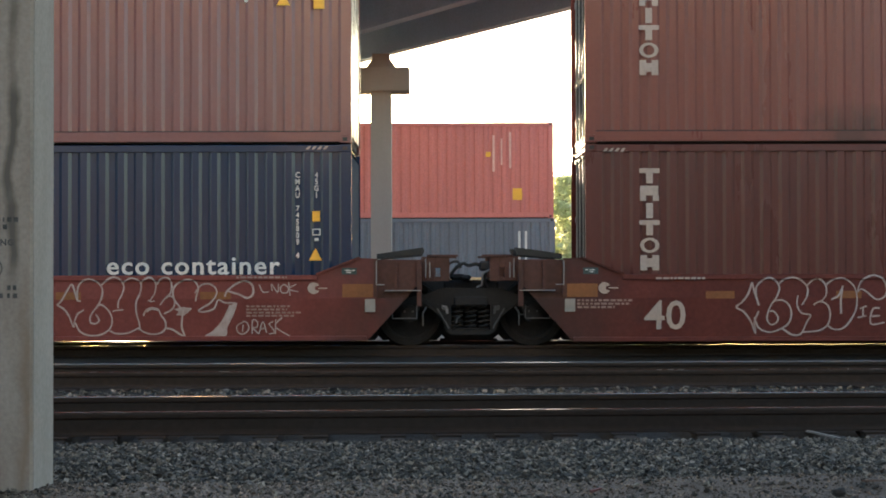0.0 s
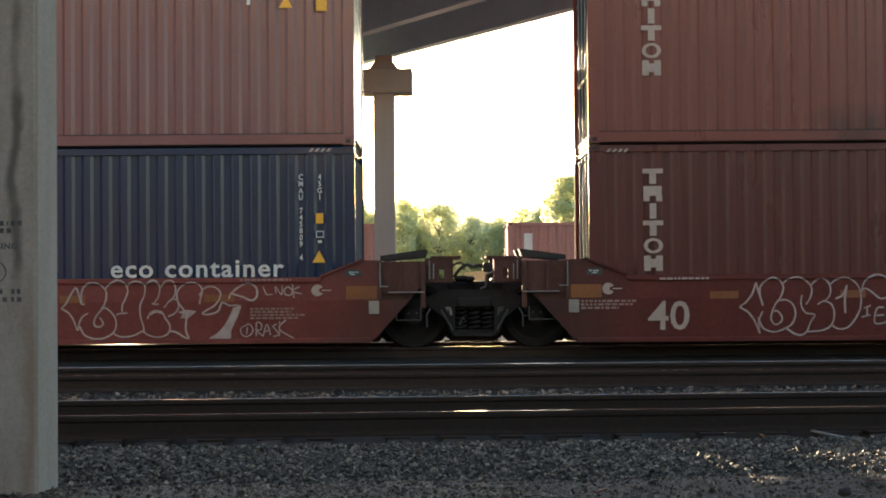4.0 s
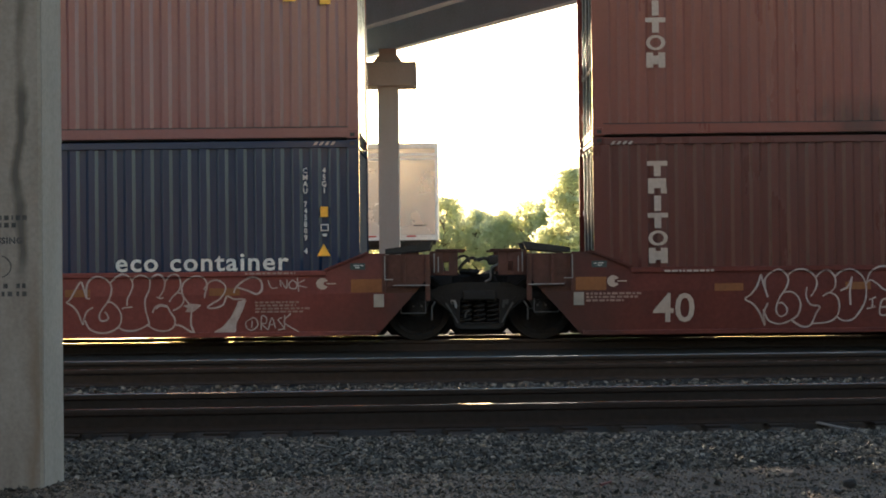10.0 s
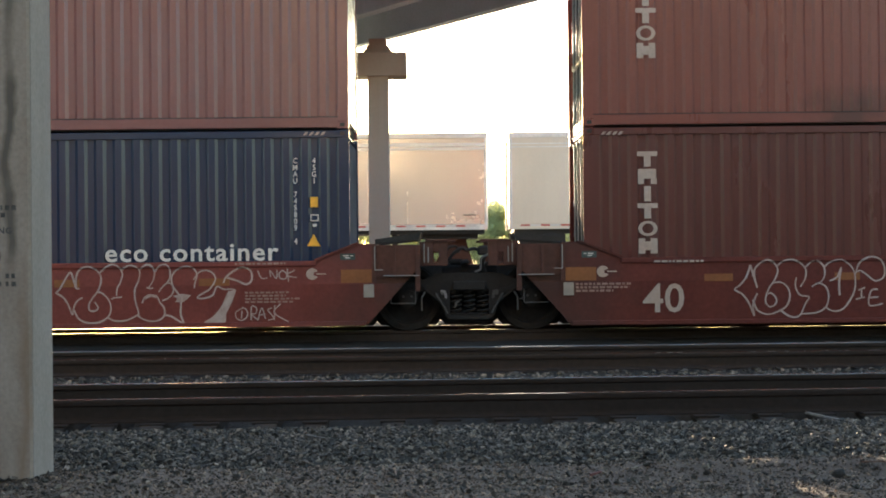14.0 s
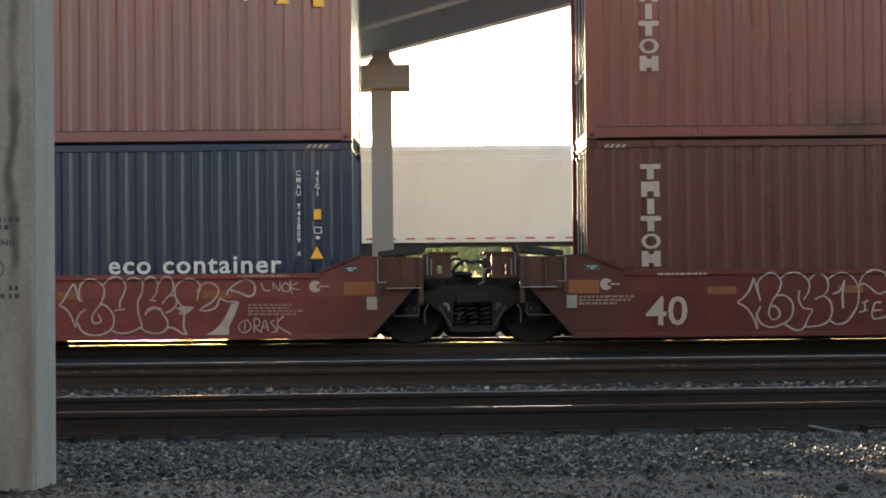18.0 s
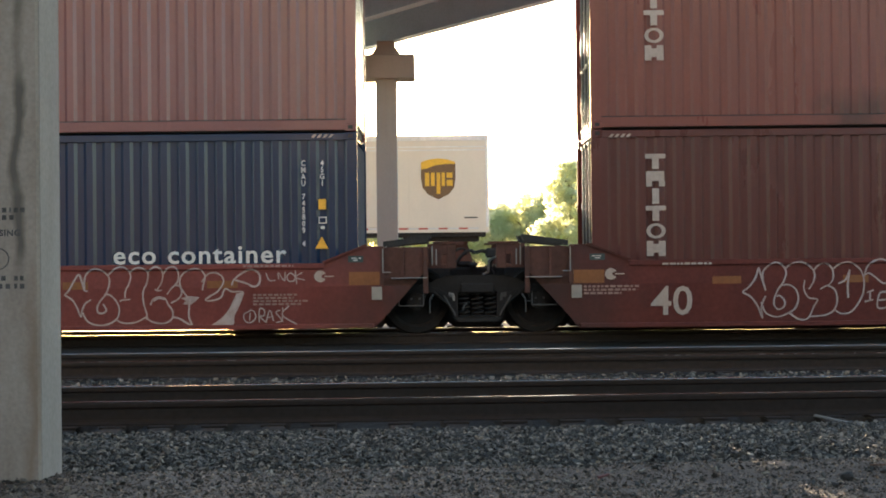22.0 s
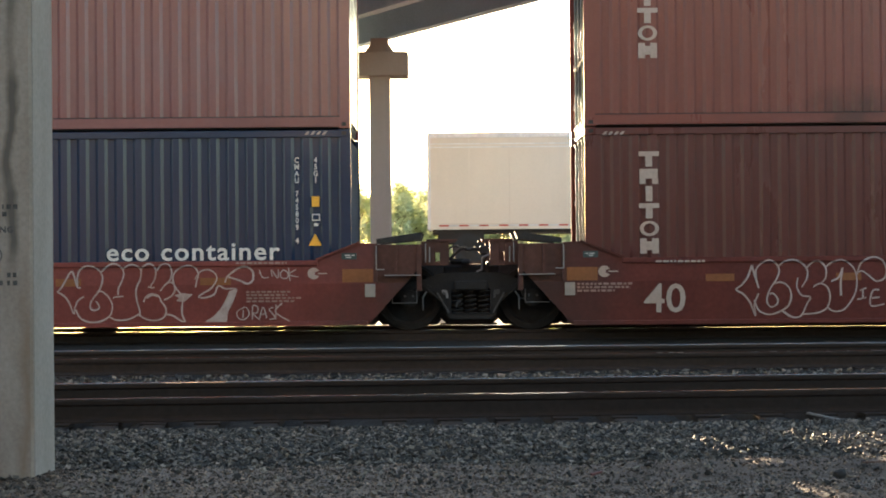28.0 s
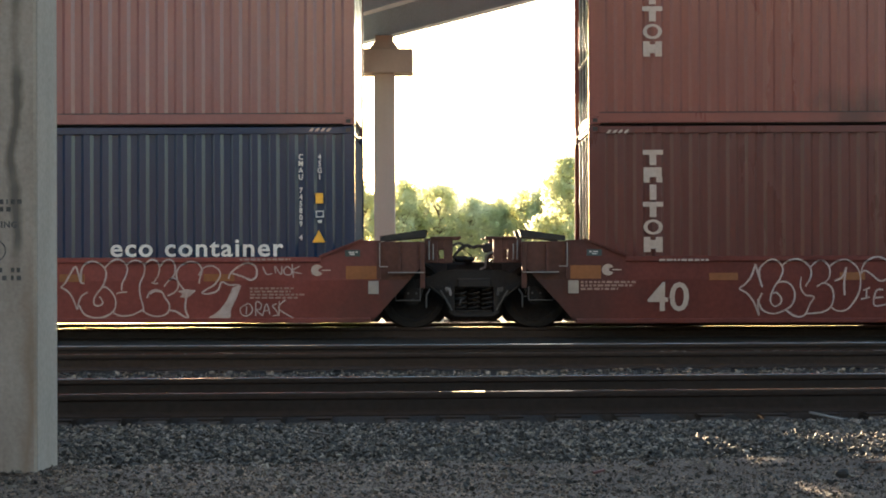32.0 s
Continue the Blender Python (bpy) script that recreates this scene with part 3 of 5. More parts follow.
bridge = thing("overpass", "dark steel girder overpass crossing above the tracks", "bridge", Matrix.Translation(EDGE) @ pose(0, 0, 0, 0, 0, EDGE_ANG), kind="structure")
# along x of its own frame; its breadth goes to -y (towards the camera's left)
part("deck_slab", boxes((-40, 17, -5.9, 1.1, 8.0, 8.3)), GIRDER, bridge, "deck underside with haze in its blue-grey")
part("parapet", boxes((-40, 17, 0.9, 1.1, 8.3, 9.2)), CONCRETE, bridge)
for k in range(3):
    y = -0.14 - k * 2.3
    part("girder", boxes((-40, 17, y - 0.03, y + 0.03, 6.75, 8.0), (-40, 17, y - 0.14, y + 0.14, 6.70, 6.75), (-40, 17, y - 0.13, y + 0.13, 7.95, 7.998)), GIRDER, bridge)
for x in (-28, -16, -4, 8):
    part("cross_frame", boxes((x - 0.05, x + 0.05, -4.7, -0.18, 6.95, 7.1), (x - 0.05, x + 0.05, -4.7, -0.18, 7.6, 7.75)), GIRDER, bridge)

pier = thing("bridge_pier", "slim brown concrete pier with a short crosshead under the overpass", "pier", pose(-1.54, 38.5, -0.42), "piers of the overpass")
part("column", slab([(-0.262, -0.3), (0.262, -0.3), (0.262, 0.3), (-0.262, 0.3)], 0, 6.16, "z"), PIER, pier)
part("crosshead", boxes((-0.735, 0.735, -0.45, 0.45, 6.15, 6.76), bevel=0.02), PIER, pier)
part("bearing_block", slab([(-0.38, 6.76), (0.38, 6.76), (0.38, 6.79), (0.34, 6.80), (0.34, 6.85), (0.29, 6.87), (0.29, 6.92), (0.225, 6.95), (0.225, 7.12),
                            (-0.225, 7.12), (-0.225, 6.95), (-0.29, 6.92), (-0.29, 6.87), (-0.34, 6.85), (-0.34, 6.80), (-0.38, 6.79)], -0.3, 0.3), PIER, pier)

# its twin stands under the next girder, and throws a shadow across the tracks
twin = copy_thing(pier, pose(-3.58, 37.2, -0.42))

# unseen deck and wall, added above and behind the camera to block sky light
deck = tagged(new("bridge_deck"), "unseen concrete deck resting on the pillar, added to block sky light", "bridge", kind="structure")
deck.matrix_basis = pillar.matrix_basis.copy()
part("deck_slab", boxes((-12, 14, -9.0, 1.3, PH + 0.7, PH + 1.3)), CONCRETE, deck)
for y in (-9.0, 1.0):
    part("parapet", boxes((-12, 14, y, y + 0.3, PH + 1.3, PH + 2.2)), CONCRETE, deck)
# This wall is invented: dark, so the container sides reflect no low sky.
WALL_DARK = surface("dark_wall", (0.05, 0.042, 0.038), 0.95, worn=(0.035, 0.03, 0.027), amount=0.6, bump=0.4, spec=0.1)
part("wall_face", boxes((-30, 32, -14.6, -14.0, -0.5, 8.5)), WALL_DARK, tagged(new("wall_south"), "unseen dark wall, added to block low sky from behind", "wall", kind="structure"))

# splinters and stones on the ground
def splinter(x, y, z, length, turn, tip, material, label, thick=0.018):
    s = thing("wood_splinter", label, "debris", pose(x, y, z, 0, tip, turn))
    part("lath", slab([(0, -0.5 * thick), (length, -0.2 * thick), (length, 0.3 * thick), (0, 0.5 * thick)], -thick, thick), material, s)


RED_SCRAP = surface("red_scrap", (0.13, 0.035, 0.03), 0.7, small=60, bump=0.3)
GREY_WOOD = surface("weathered_wood", (0.18, 0.16, 0.145), 0.9, small=60, bump=0.5)
DARK_WOOD = surface("dark_grey_wood", (0.10, 0.09, 0.082), 0.9, small=60, bump=0.5, spec=0.1)
BROWN_WOOD = surface("brown_twig", (0.11, 0.055, 0.035), 0.9, small=60, bump=0.5)
splinter(2.92, 11.98, -0.178, 0.46, -64, 3, GREY_WOOD, "pale weathered wood lath lying on the ballast", 0.015)
splinter(-0.98, 10.75, -0.175, 0.28, -30, 4, DARK_WOOD, "grey wood splinter lying on the ballast", 0.016)
splinter(0.88, 8.89, -0.205, 0.07, 25, -12, RED_SCRAP, "small torn red scrap on the dirt", 0.014)
splinter(2.60, 9.29, -0.20, 0.34, 2, 0, BROWN_WOOD, "thin brown twig on the dirt", 0.008)

lump = thing("dark_stone", "dark angular stone lying on the dirt", "stone", pose(2.36, 8.91, -0.235))
bm = bmesh.new()
bmesh.ops.create_icosphere(bm, subdivisions=2, radius=1.0)
for v in bm.verts:
    v.co *= 1 + 0.35 * noise.noise(v.co * 1.7)
    v.co = Vector((v.co.x * 0.045, v.co.y * 0.035, v.co.z * 0.028 + 0.02))
part("lump", bm, surface("dark_slag", (0.03, 0.027, 0.025), 0.9, small=60, bump=0.5), lump)

# ---- the standing train ----
TRAIN = pose(0.027, 23.4, 0, 0, 0, TURN)


def at(x, y, z):
    return TRAIN @ Matrix.Translation((x, y, z))


def container(label, L, H, paint, m, door="right", pitch=0.278, gear=True, group="", door_paint=None, post_paint=None):
    """A steel freight container from x 0 to L, y -1.219 to 1.219, standing on z 0."""
    c = thing("freight_container", label, "container", m, group)
    W = 1.219
    leaf_paint = door_paint or paint
    part("side_panel", corrugated(L - 0.30, H - 0.28, pitch), paint, c).location = (0.15, -W + 0.012, 0.165)
    back = part("side_panel", corrugated(L - 0.30, H - 0.28, pitch), paint, c)
    back.matrix_basis = pose(L - 0.15, W - 0.012, 0.165, 0, 0, 180)
    part("roof", boxes((0.05, L - 0.05, -W + 0.05, W - 0.05, H - 0.05, H - 0.02)), paint, c)
    part("floor_frame", boxes((0.05, L - 0.05, -W + 0.05, W - 0.05, 0.004, 0.16)), GRIME, c)
    for s in (-1, 1):
        y = s * (W - 0.03)
        part("top_rail", boxes((0.15, L - 0.15, y - 0.03, y + 0.03, H - 0.118, H - 0.012), bevel=0.008), paint, c)
        part("bottom_rail", boxes((0.15, L - 0.15, y - 0.028, y + 0.028, 0.020, 0.17), bevel=0.006), paint, c)
        if post_paint or gear == "plain":
            # a dark strip stands for the recess shadow and dirt above the rail
            part("dirt_seam", boxes((0.16, L - 0.16, s * (W - 0.006), s * (W - 0.016), 0.170, 0.184)), GRIME, c, "dark strip for shadow and dirt along the seam")
        for x in (0, 1):
            xx = 0.0 if x == 0 else L
            e = 1 if x == 0 else -1
            part("corner_post", slab([(xx, s * W * 0.999), (xx + e * 0.155, s * W * 0.999), (xx + e * 0.155, s * (W - 0.05)), (xx + e * 0.06, s * (W - 0.06)),
                                      (xx + e * 0.05, s * (W - 0.075)), (xx, s * (W - 0.075))], 0.118, H - 0.118, "z"), post_paint if post_paint and s > 0 and (x == 1) == (door == "right") else paint, c)
            for z in (0.0, H - 0.118):
                bm = boxes((xx, xx + e * 0.178, s * W, s * (W - 0.162), z, z + 0.118), bevel=0.01)
                cc = part("corner_casting", bm, paint, c)
                part("slot", boxes((xx + e * 0.06, xx + e * 0.13, s * (W - 0.02), s * (W + 0.001), z + 0.033, z + 0.088)), GRIME, cc)
    # doors at one end, a pressed wall at the other
    dx, de = (L - 0.02, 1) if door == "right" else (0.085, -1)
    wx = 0.04 if door == "right" else L - 0.04
    wall = part("end_wall", corrugated(2 * W - 0.32, H - 0.24, 0.25, 0.045), paint, c)
    wall.matrix_basis = pose(wx, (W - 0.16) * (1 if door == "right" else -1), 0.12, 0, 0, -90 if door == "right" else 90)
    for s in (-1, 1):
        leaf = part("door", boxes((min(dx, dx - de * 0.04), max(dx, dx - de * 0.04), s * 0.01, s * (W - 0.08), 0.14, H - 0.14), bevel=0.006), leaf_paint, c)
        if gear == "plain":
            continue
        if gear:
            for q in (0.28, 0.82):
                y = s * q
                part("lock_rod", rods(((dx + de * 0.03, y, 0.10), (dx + de * 0.03, y, H - 0.10), 0.012)), CAST, leaf, "galvanised lock rod")
                part("handle", boxes((dx + de * 0.02, dx + de * 0.05, y, y + 0.35 * (1 if s < 0 else -1), 1.05, 1.09)), CAST, leaf)
                for z in (0.08, H - 0.17):
                    part("cam_keeper", boxes((dx, dx + de * 0.05, y - 0.045, y + 0.045, z, z + 0.07), bevel=0.01), DULL_LINK, leaf)
            for z in (0.45, 1.1, 1.8, 2.4):
                part("hinge", boxes((dx - 0.02, dx + de * 0.03, s * (W - 0.2), s * (W - 0.09), z, z + 0.09)), paint, leaf)
        else:
            part("lock_rod", rods(((dx + de * 0.03, s * 0.5, 0.10), (dx + de * 0.03, s * 0.5, H - 0.10), 0.02), seg=6), CAST, leaf)
    return c


XL, XR, H96 = -1.36, 2.11, 2.896
Z1, Z2 = 0.108, 3.018
navy = container("navy blue steel container with white lettering, in a red well car", 12.19, H96, NAVY, at(XL - 12.19, 0, Z1), "right", gear="plain", door_paint=DOOR_BLUE, post_paint=POST_NAVY)
upper_l = container("dull red corrugated container stacked on a blue one", 12.19, H96, PALE_RED, at(XL - 12.19, 0, Z2), "right", gear="plain", door_paint=DOOR_PALE)
lower_r = container("brown-red container with white upright lettering, in a red well car", 12.19, H96, BROWN_RED, at(XR, 0, Z1), "left", door_paint=DOOR_SHADED, post_paint=POST_BROWN)
upper_r = container("brown-red container with white upright lettering, stacked on its twin", 12.19, H96, BROWN_RED_LIT, at(XR, 0, Z2), "left", door_paint=DOOR_SHADED, post_paint=POST_BROWN_LIT)

FACE = -1.219 + 0.008


def mark(parent, name, x0, x1, z0, z1, material, label="", y=FACE):
    """A flat painted patch; x counts along the train, z above the rail."""
    o = parent.matrix_basis.inverted() @ TRAIN.copy()
    p = o @ Vector((x0, 0, z0))
    bm = boxes((p.x, p.x + (x1 - x0), y - 0.003, y + 0.001, p.z, p.z + (z1 - z0)))
    return part(name, bm, material, parent, label)


def write(parent, text, size, x, z, material=None, y=FACE, **kw):
    o = parent.matrix_basis.inverted() @ TRAIN.copy()
    p = o @ Vector((x, 0, z))
    return letters(text, size, material or WHITE, parent, Matrix.Translation((p.x, y, p.z)), **kw)


def glyph_stack(parent, zs):
    """A column of stocky upright shapes in the place of a maker's name."""
    o = parent.matrix_basis.inverted() @ TRAIN.copy()
    y0, y1 = FACE - 0.003, FACE + 0.001
    tee = [(0.0, 0.30, 0.165, 0.235), (0.10, 0.20, 0.01, 0.165)]
    arch = [(0.01, 0.10, 0.01, 0.235), (0.10, 0.28, 0.09, 0.235), (0.20, 0.29, 0.01, 0.09)]
    bar = [(0.10, 0.20, 0.01, 0.235)]
    pair = [(0.01, 0.11, 0.01, 0.235), (0.19, 0.29, 0.01, 0.235), (0.11, 0.19, 0.06, 0.19)]
    for i, z in enumerate(zs):
        p = o @ Vector((2.91, 0, z))
        if i == 4:
            bm = bmesh.new()
            ring = [[bm.verts.new((p.x + 0.15 + rx * math.cos(t), y, p.z + 0.122 + rz * math.sin(t))) for t in np.linspace(0, 2 * math.pi, 17)[:-1]]
                    for rx, rz, y in ((0.145, 0.113, y0), (0.085, 0.075, y0), (0.145, 0.113, y1), (0.085, 0.075, y1))]
            for k in range(16):
                j = (k + 1) % 16
                for u, v in ((0, 1), (2, 0), (1, 3)):
                    bm.faces.new((ring[u][k], ring[u][j], ring[v][j], ring[v][k]))
            bmesh.ops.recalc_face_normals(bm, faces=bm.faces)
        else:
            rows = (tee, arch, bar, tee, None, pair)[i]
            bm = boxes(*[(p.x + a, p.x + b, y0, y1, p.z + e, p.z + f) for a, b, e, f in rows])
        part("painted_block", bm, CREAM, parent, "cream painted block")


STACK = [2.40, 2.142, 1.885, 1.63, 1.37, 1.11]
glyph_stack(lower_r, STACK)
glyph_stack(upper_r, [z + 2.90 for z in STACK])
write(navy, "eco container", 0.375, -3.713, 1.08, bold=0.006, squeeze=1.085, space=1.12, label="white lettering")
for i, ch in enumerate("CMAU 745809 4"):
    if ch != " ":
        write(navy, ch, 0.115, -2.16, 2.51 - i * 0.0995, squeeze=0.85, bold=0.002)
for i, ch in enumerate("45G1"):
    write(navy, ch, 0.115, -1.88, 2.51 - i * 0.0995, squeeze=0.85, bold=0.002)
mark(navy, "label_plate", -1.94, -1.83, 1.86, 2.01, YELLOW, "orange square label")
mark(navy, "label_plate", -1.94, -1.82, 1.65, 1.75, WHITE)
mark(navy, "label_mark", -1.925, -1.835, 1.665, 1.735, NAVY, y=FACE - 0.003)
mark(navy, "label_bar", -1.91, -1.85, 1.57, 1.61, WHITE)


def tri_sign(parent, x, z, w):
    o = parent.matrix_basis.inverted() @ TRAIN.copy()
    p = o @ Vector((x, 0, z))
    part("warning_triangle", slab([(p.x, p.z), (p.x + w, p.z), (p.x + w / 2, p.z + w * 0.95)], FACE - 0.004, FACE), YELLOW, parent, "yellow warning triangle")


tri_sign(navy, -1.99, 1.28, 0.19)
tri_sign(upper_l, -2.47, 5.07, 0.20)
mark(upper_l, "label_plate", -1.92, -1.76, 5.02, 5.19, YELLOW, "orange square label")
mark(upper_l, "label_bar", -2.95, -2.90, 5.12, 5.2, WHITE)


def hazard(parent, x, z):
    for k in range(4):
        o = parent.matrix_basis.inverted() @ TRAIN.copy()
        p = o @ Vector((x + k * 0.085, 0, z))
        part("hazard_stripe", slab([(p.x, p.z), (p.x + 0.045, p.z), (p.x + 0.085, p.z + 0.05), (p.x + 0.04, p.z + 0.05)], -1.2235, -1.219), CREAM, parent)


hazard(navy, -2.04, 2.925)
hazard(lower_r, 2.37, 2.885)


TUCK = 0.12   # the lower half of the side leans in


def well_car(label, mirror, zb, CAR_RED):
    """A low articulated well car; its end over the shared truck."""
    car = thing("well_car", label, "rail car", TRAIN.copy(), "well cars")
    C = 0.39
    f = (lambda x: 2 * C - x) if mirror else (lambda x: x)

    def b(*rows, bevel=0.0):
        return boxes(*[(min(f(r[0]), f(r[1])), max(f(r[0]), f(r[1])), *r[2:]) for r in rows], bevel=bevel)

    for s in (-1, 1):
        y0, y1 = s * 1.46, s * 1.44
        bm = slab([(f(x), z) for x, z in ((-15, 0.72), (-0.98, 0.72), (-0.98, 1.30), (-1.23, 1.31), (-1.86, 1.06), (-15, 1.06))], y0, y1)
        part("side_plate", bm, CAR_RED, car)
        zs = zb if s < 0 else 0.15   # the unseen far side is raised to let light under the car
        bm = slab([(f(x), z) for x, z in ((-15, zs + 0.02), (-1.10, zs + 0.02), (-0.98, 0.24), (-0.55, 0.72), (-15, 0.72))], y0, y1)
        for v in bm.verts:
            v.co.y -= s * TUCK * (0.72 - v.co.z)
        part("lower_side_plate", bm, CAR_RED, car)
        part("top_chord", b((-15, -1.84, s * 1.49, s * 1.40, 0.985, 1.062), bevel=0.01), CAR_RED, car)
        part("bottom_chord", b((-15, -1.12, s * 1.44, s * 1.32, zs, zs + 0.07), bevel=0.01), CAR_RED, car)
        part("slope_flange", slab([(f(x), z) for x, z in ((-1.86, 1.06), (-1.23, 1.31), (-1.23, 1.335), (-1.87, 1.085))], s * 1.50, s * 1.38), CAR_RED, car)
        part("end_plate", slab([(f(x), z) for x, z in ((-0.98, 0.24), (-0.36, 0.93), (-0.36, 1.28), (-0.98, 1.28))], s * 1.40, s * 1.37), CAR_DARK, car)
        part("end_post", b((-0.39, -0.32, s * 1.46, s * 1.34, 0.60, 1.285), bevel=0.006), CAR_DARK, car)
        part("ledge", b((-0.86, -0.33, s * 1.50, s * 1.38, 0.826, 0.840)), CAST, car, "worn bright step ledge")
        part("stiffener", b((-0.72, -0.68, s * 1.44, s * 1.40, 0.84, 1.28), (-1.02, -0.97, s * 1.475, s * 1.40, 0.74, 1.30)), CAR_DARK, car)
    part("end_platform", b((-1.25, -0.33, -1.36, 1.36, 1.255, 1.285)), CAR_DARK, car)
    part("well_floor", b((-15, -1.3, -1.12, 1.12, 0.097, 0.106)), CAR_DARK, car)
    part("end_bulkhead", b((-1.22, -1.15, -1.36, 1.36, 0.30, 1.25)), CAR_DARK, car)
    part("end_sill", slab([(f(x), z) for x, z in ((-1.6, 0.068), (-1.05, 0.068), (-0.989, 0.135), (-0.96, 0.95), (-1.6, 0.95))], -0.6, 0.6), GRIME, car)
    part("draft_arm", b((-1.15, 0.12, -0.38, 0.38, 0.62, 1.02), bevel=0.03), GRIME, car)
    # raised guide plates over the end
    for y in (-0.95, 0.55):
        part("guide_plate", slab([(f(x), z) for x, z in ((-1.00, 1.30), (-0.34, 1.36), (-0.30, 1.47), (-0.36, 1.465), (-1.00, 1.375))], y, y + 0.45), GRIME, car, "dark slanted guide plate")
    # pierced bracket
    for y in (-1.28, 1.0):
        part("bracket", b((-0.33, -0.125, y, y + 0.28, 0.97, 1.33), (-0.045, 0.09, y, y + 0.28, 0.97, 1.33), (-0.125, -0.045, y, y + 0.28, 1.17, 1.33), (-0.125, -0.045, y, y + 0.28, 0.97, 1.03), bevel=0.006), CAR_DARK, car)
        part("bracket_cap", b((-0.245, 0.21, y - 0.03, y + 0.3, 1.33, 1.36)), CAR_DARK, car)
    part("grab_iron", rods(((f(-0.98), -1.53, 0.92), (f(-0.98), -1.53, 1.26), 0.008), ((f(-0.98), -1.53, 1.26), (f(-0.98), -1.44, 1.26), 0.008),
                           ((f(-0.98), -1.53, 0.92), (f(-0.86), -1.53, 0.92), 0.008), seg=6), CAST, car, "worn grab iron")
    part("grab_iron", rods(((f(-0.26), -1.34, 1.02), (f(-0.26), -1.34, 1.3), 0.010), ((f(-0.20), -1.34, 1.02), (f(-0.20), -1.34, 1.25), 0.010), seg=6), CAST, car)
    # plates and reflectors on the side
    y = -1.466
    part("reflector", b((-1.48, -1.03, y, y + 0.006, 0.735, 0.93)), REFLECT, car, "dull yellow reflector")
    part("card_board", b((-1.15, -1.0, y - 0.006, y + 0.02, 0.52, 0.71)), CARD, car, "pale card plate")
    part("green_label", b((-1.49, -1.27, y - 0.004, y + 0.006, 1.07, 1.165)), GREEN_PLATE, car, "small green label")
    part("label_bar", b((-1.44, -1.36, y - 0.007, y + 0.003, 1.125, 1.138), (-1.34, -1.30, y - 0.007, y + 0.003, 1.125, 1.138), (-1.42, -1.35, y - 0.007, y + 0.003, 1.095, 1.108)), WHITE, car)
    return car


car_l = well_car("red steel well car with white sprayed scrawl on its side", False, 0.10, CAR_RED)
car_r = well_car("red steel well car with a white painted number and scrawl", True, 0.075, CAR_RED_DEEP)

# the shared truck under both car ends
truck = thing("rail_truck", "grimy black two-axle truck under two well car ends", "truck", at(0.4065, 0, 0))
WHEEL_PROFILE = [(0.0, 0.02), (0.10, 0.02), (0.14, 0.05), (0.36, 0.04), (0.40, 0.0), (0.483, 0.0), (0.486, 0.09), (0.512, 0.115), (0.512, 0.14), (0.41, 0.14), (0.36, 0.09), (0.14, 0.11), (0.0, 0.13)]


def wheel_mesh(bm, s, seg=40):
    rings = []
    for k in range(seg):
        a = 2 * math.pi * k / seg
        rings.append([bm.verts.new((r * math.cos(a), s * (-0.07 + d), r * math.sin(a))) for r, d in WHEEL_PROFILE])
    for k in range(seg):
        p, q = rings[k], rings[(k + 1) % seg]
        for i in range(len(WHEEL_PROFILE) - 1):
            bm.faces.new((p[i], p[i + 1], q[i + 1], q[i]))
    bmesh.ops.remove_doubles(bm, verts=bm.verts, dist=1e-5)
    bmesh.ops.recalc_face_normals(bm, faces=bm.faces)
    return bm


def coil(x, y, z0, z1, radius, r, turns):
    """A helical spring."""
    bm = bmesh.new()
    n, last = turns * 14, None
    for k in range(n + 1):
        a = 2 * math.pi * turns * k / n
        c, sn = math.cos(a), math.sin(a)
        mid = Vector((x + radius * c, y + radius * sn, z0 + (z1 - z0) * k / n))
        ring = [bm.verts.new(mid + Vector((c, sn, 0)) * r * math.cos(b) + Vector((0, 0, r * math.sin(b)))) for b in (0, 1.05, 2.1, 3.14, 4.19, 5.24)]
        if last:
            for i in range(6):
                bm.faces.new((last[i], last[(i + 1) % 6], ring[(i + 1) % 6], ring[i]))
        last = ring
    bmesh.ops.recalc_face_normals(bm, faces=bm.faces)
    return bm


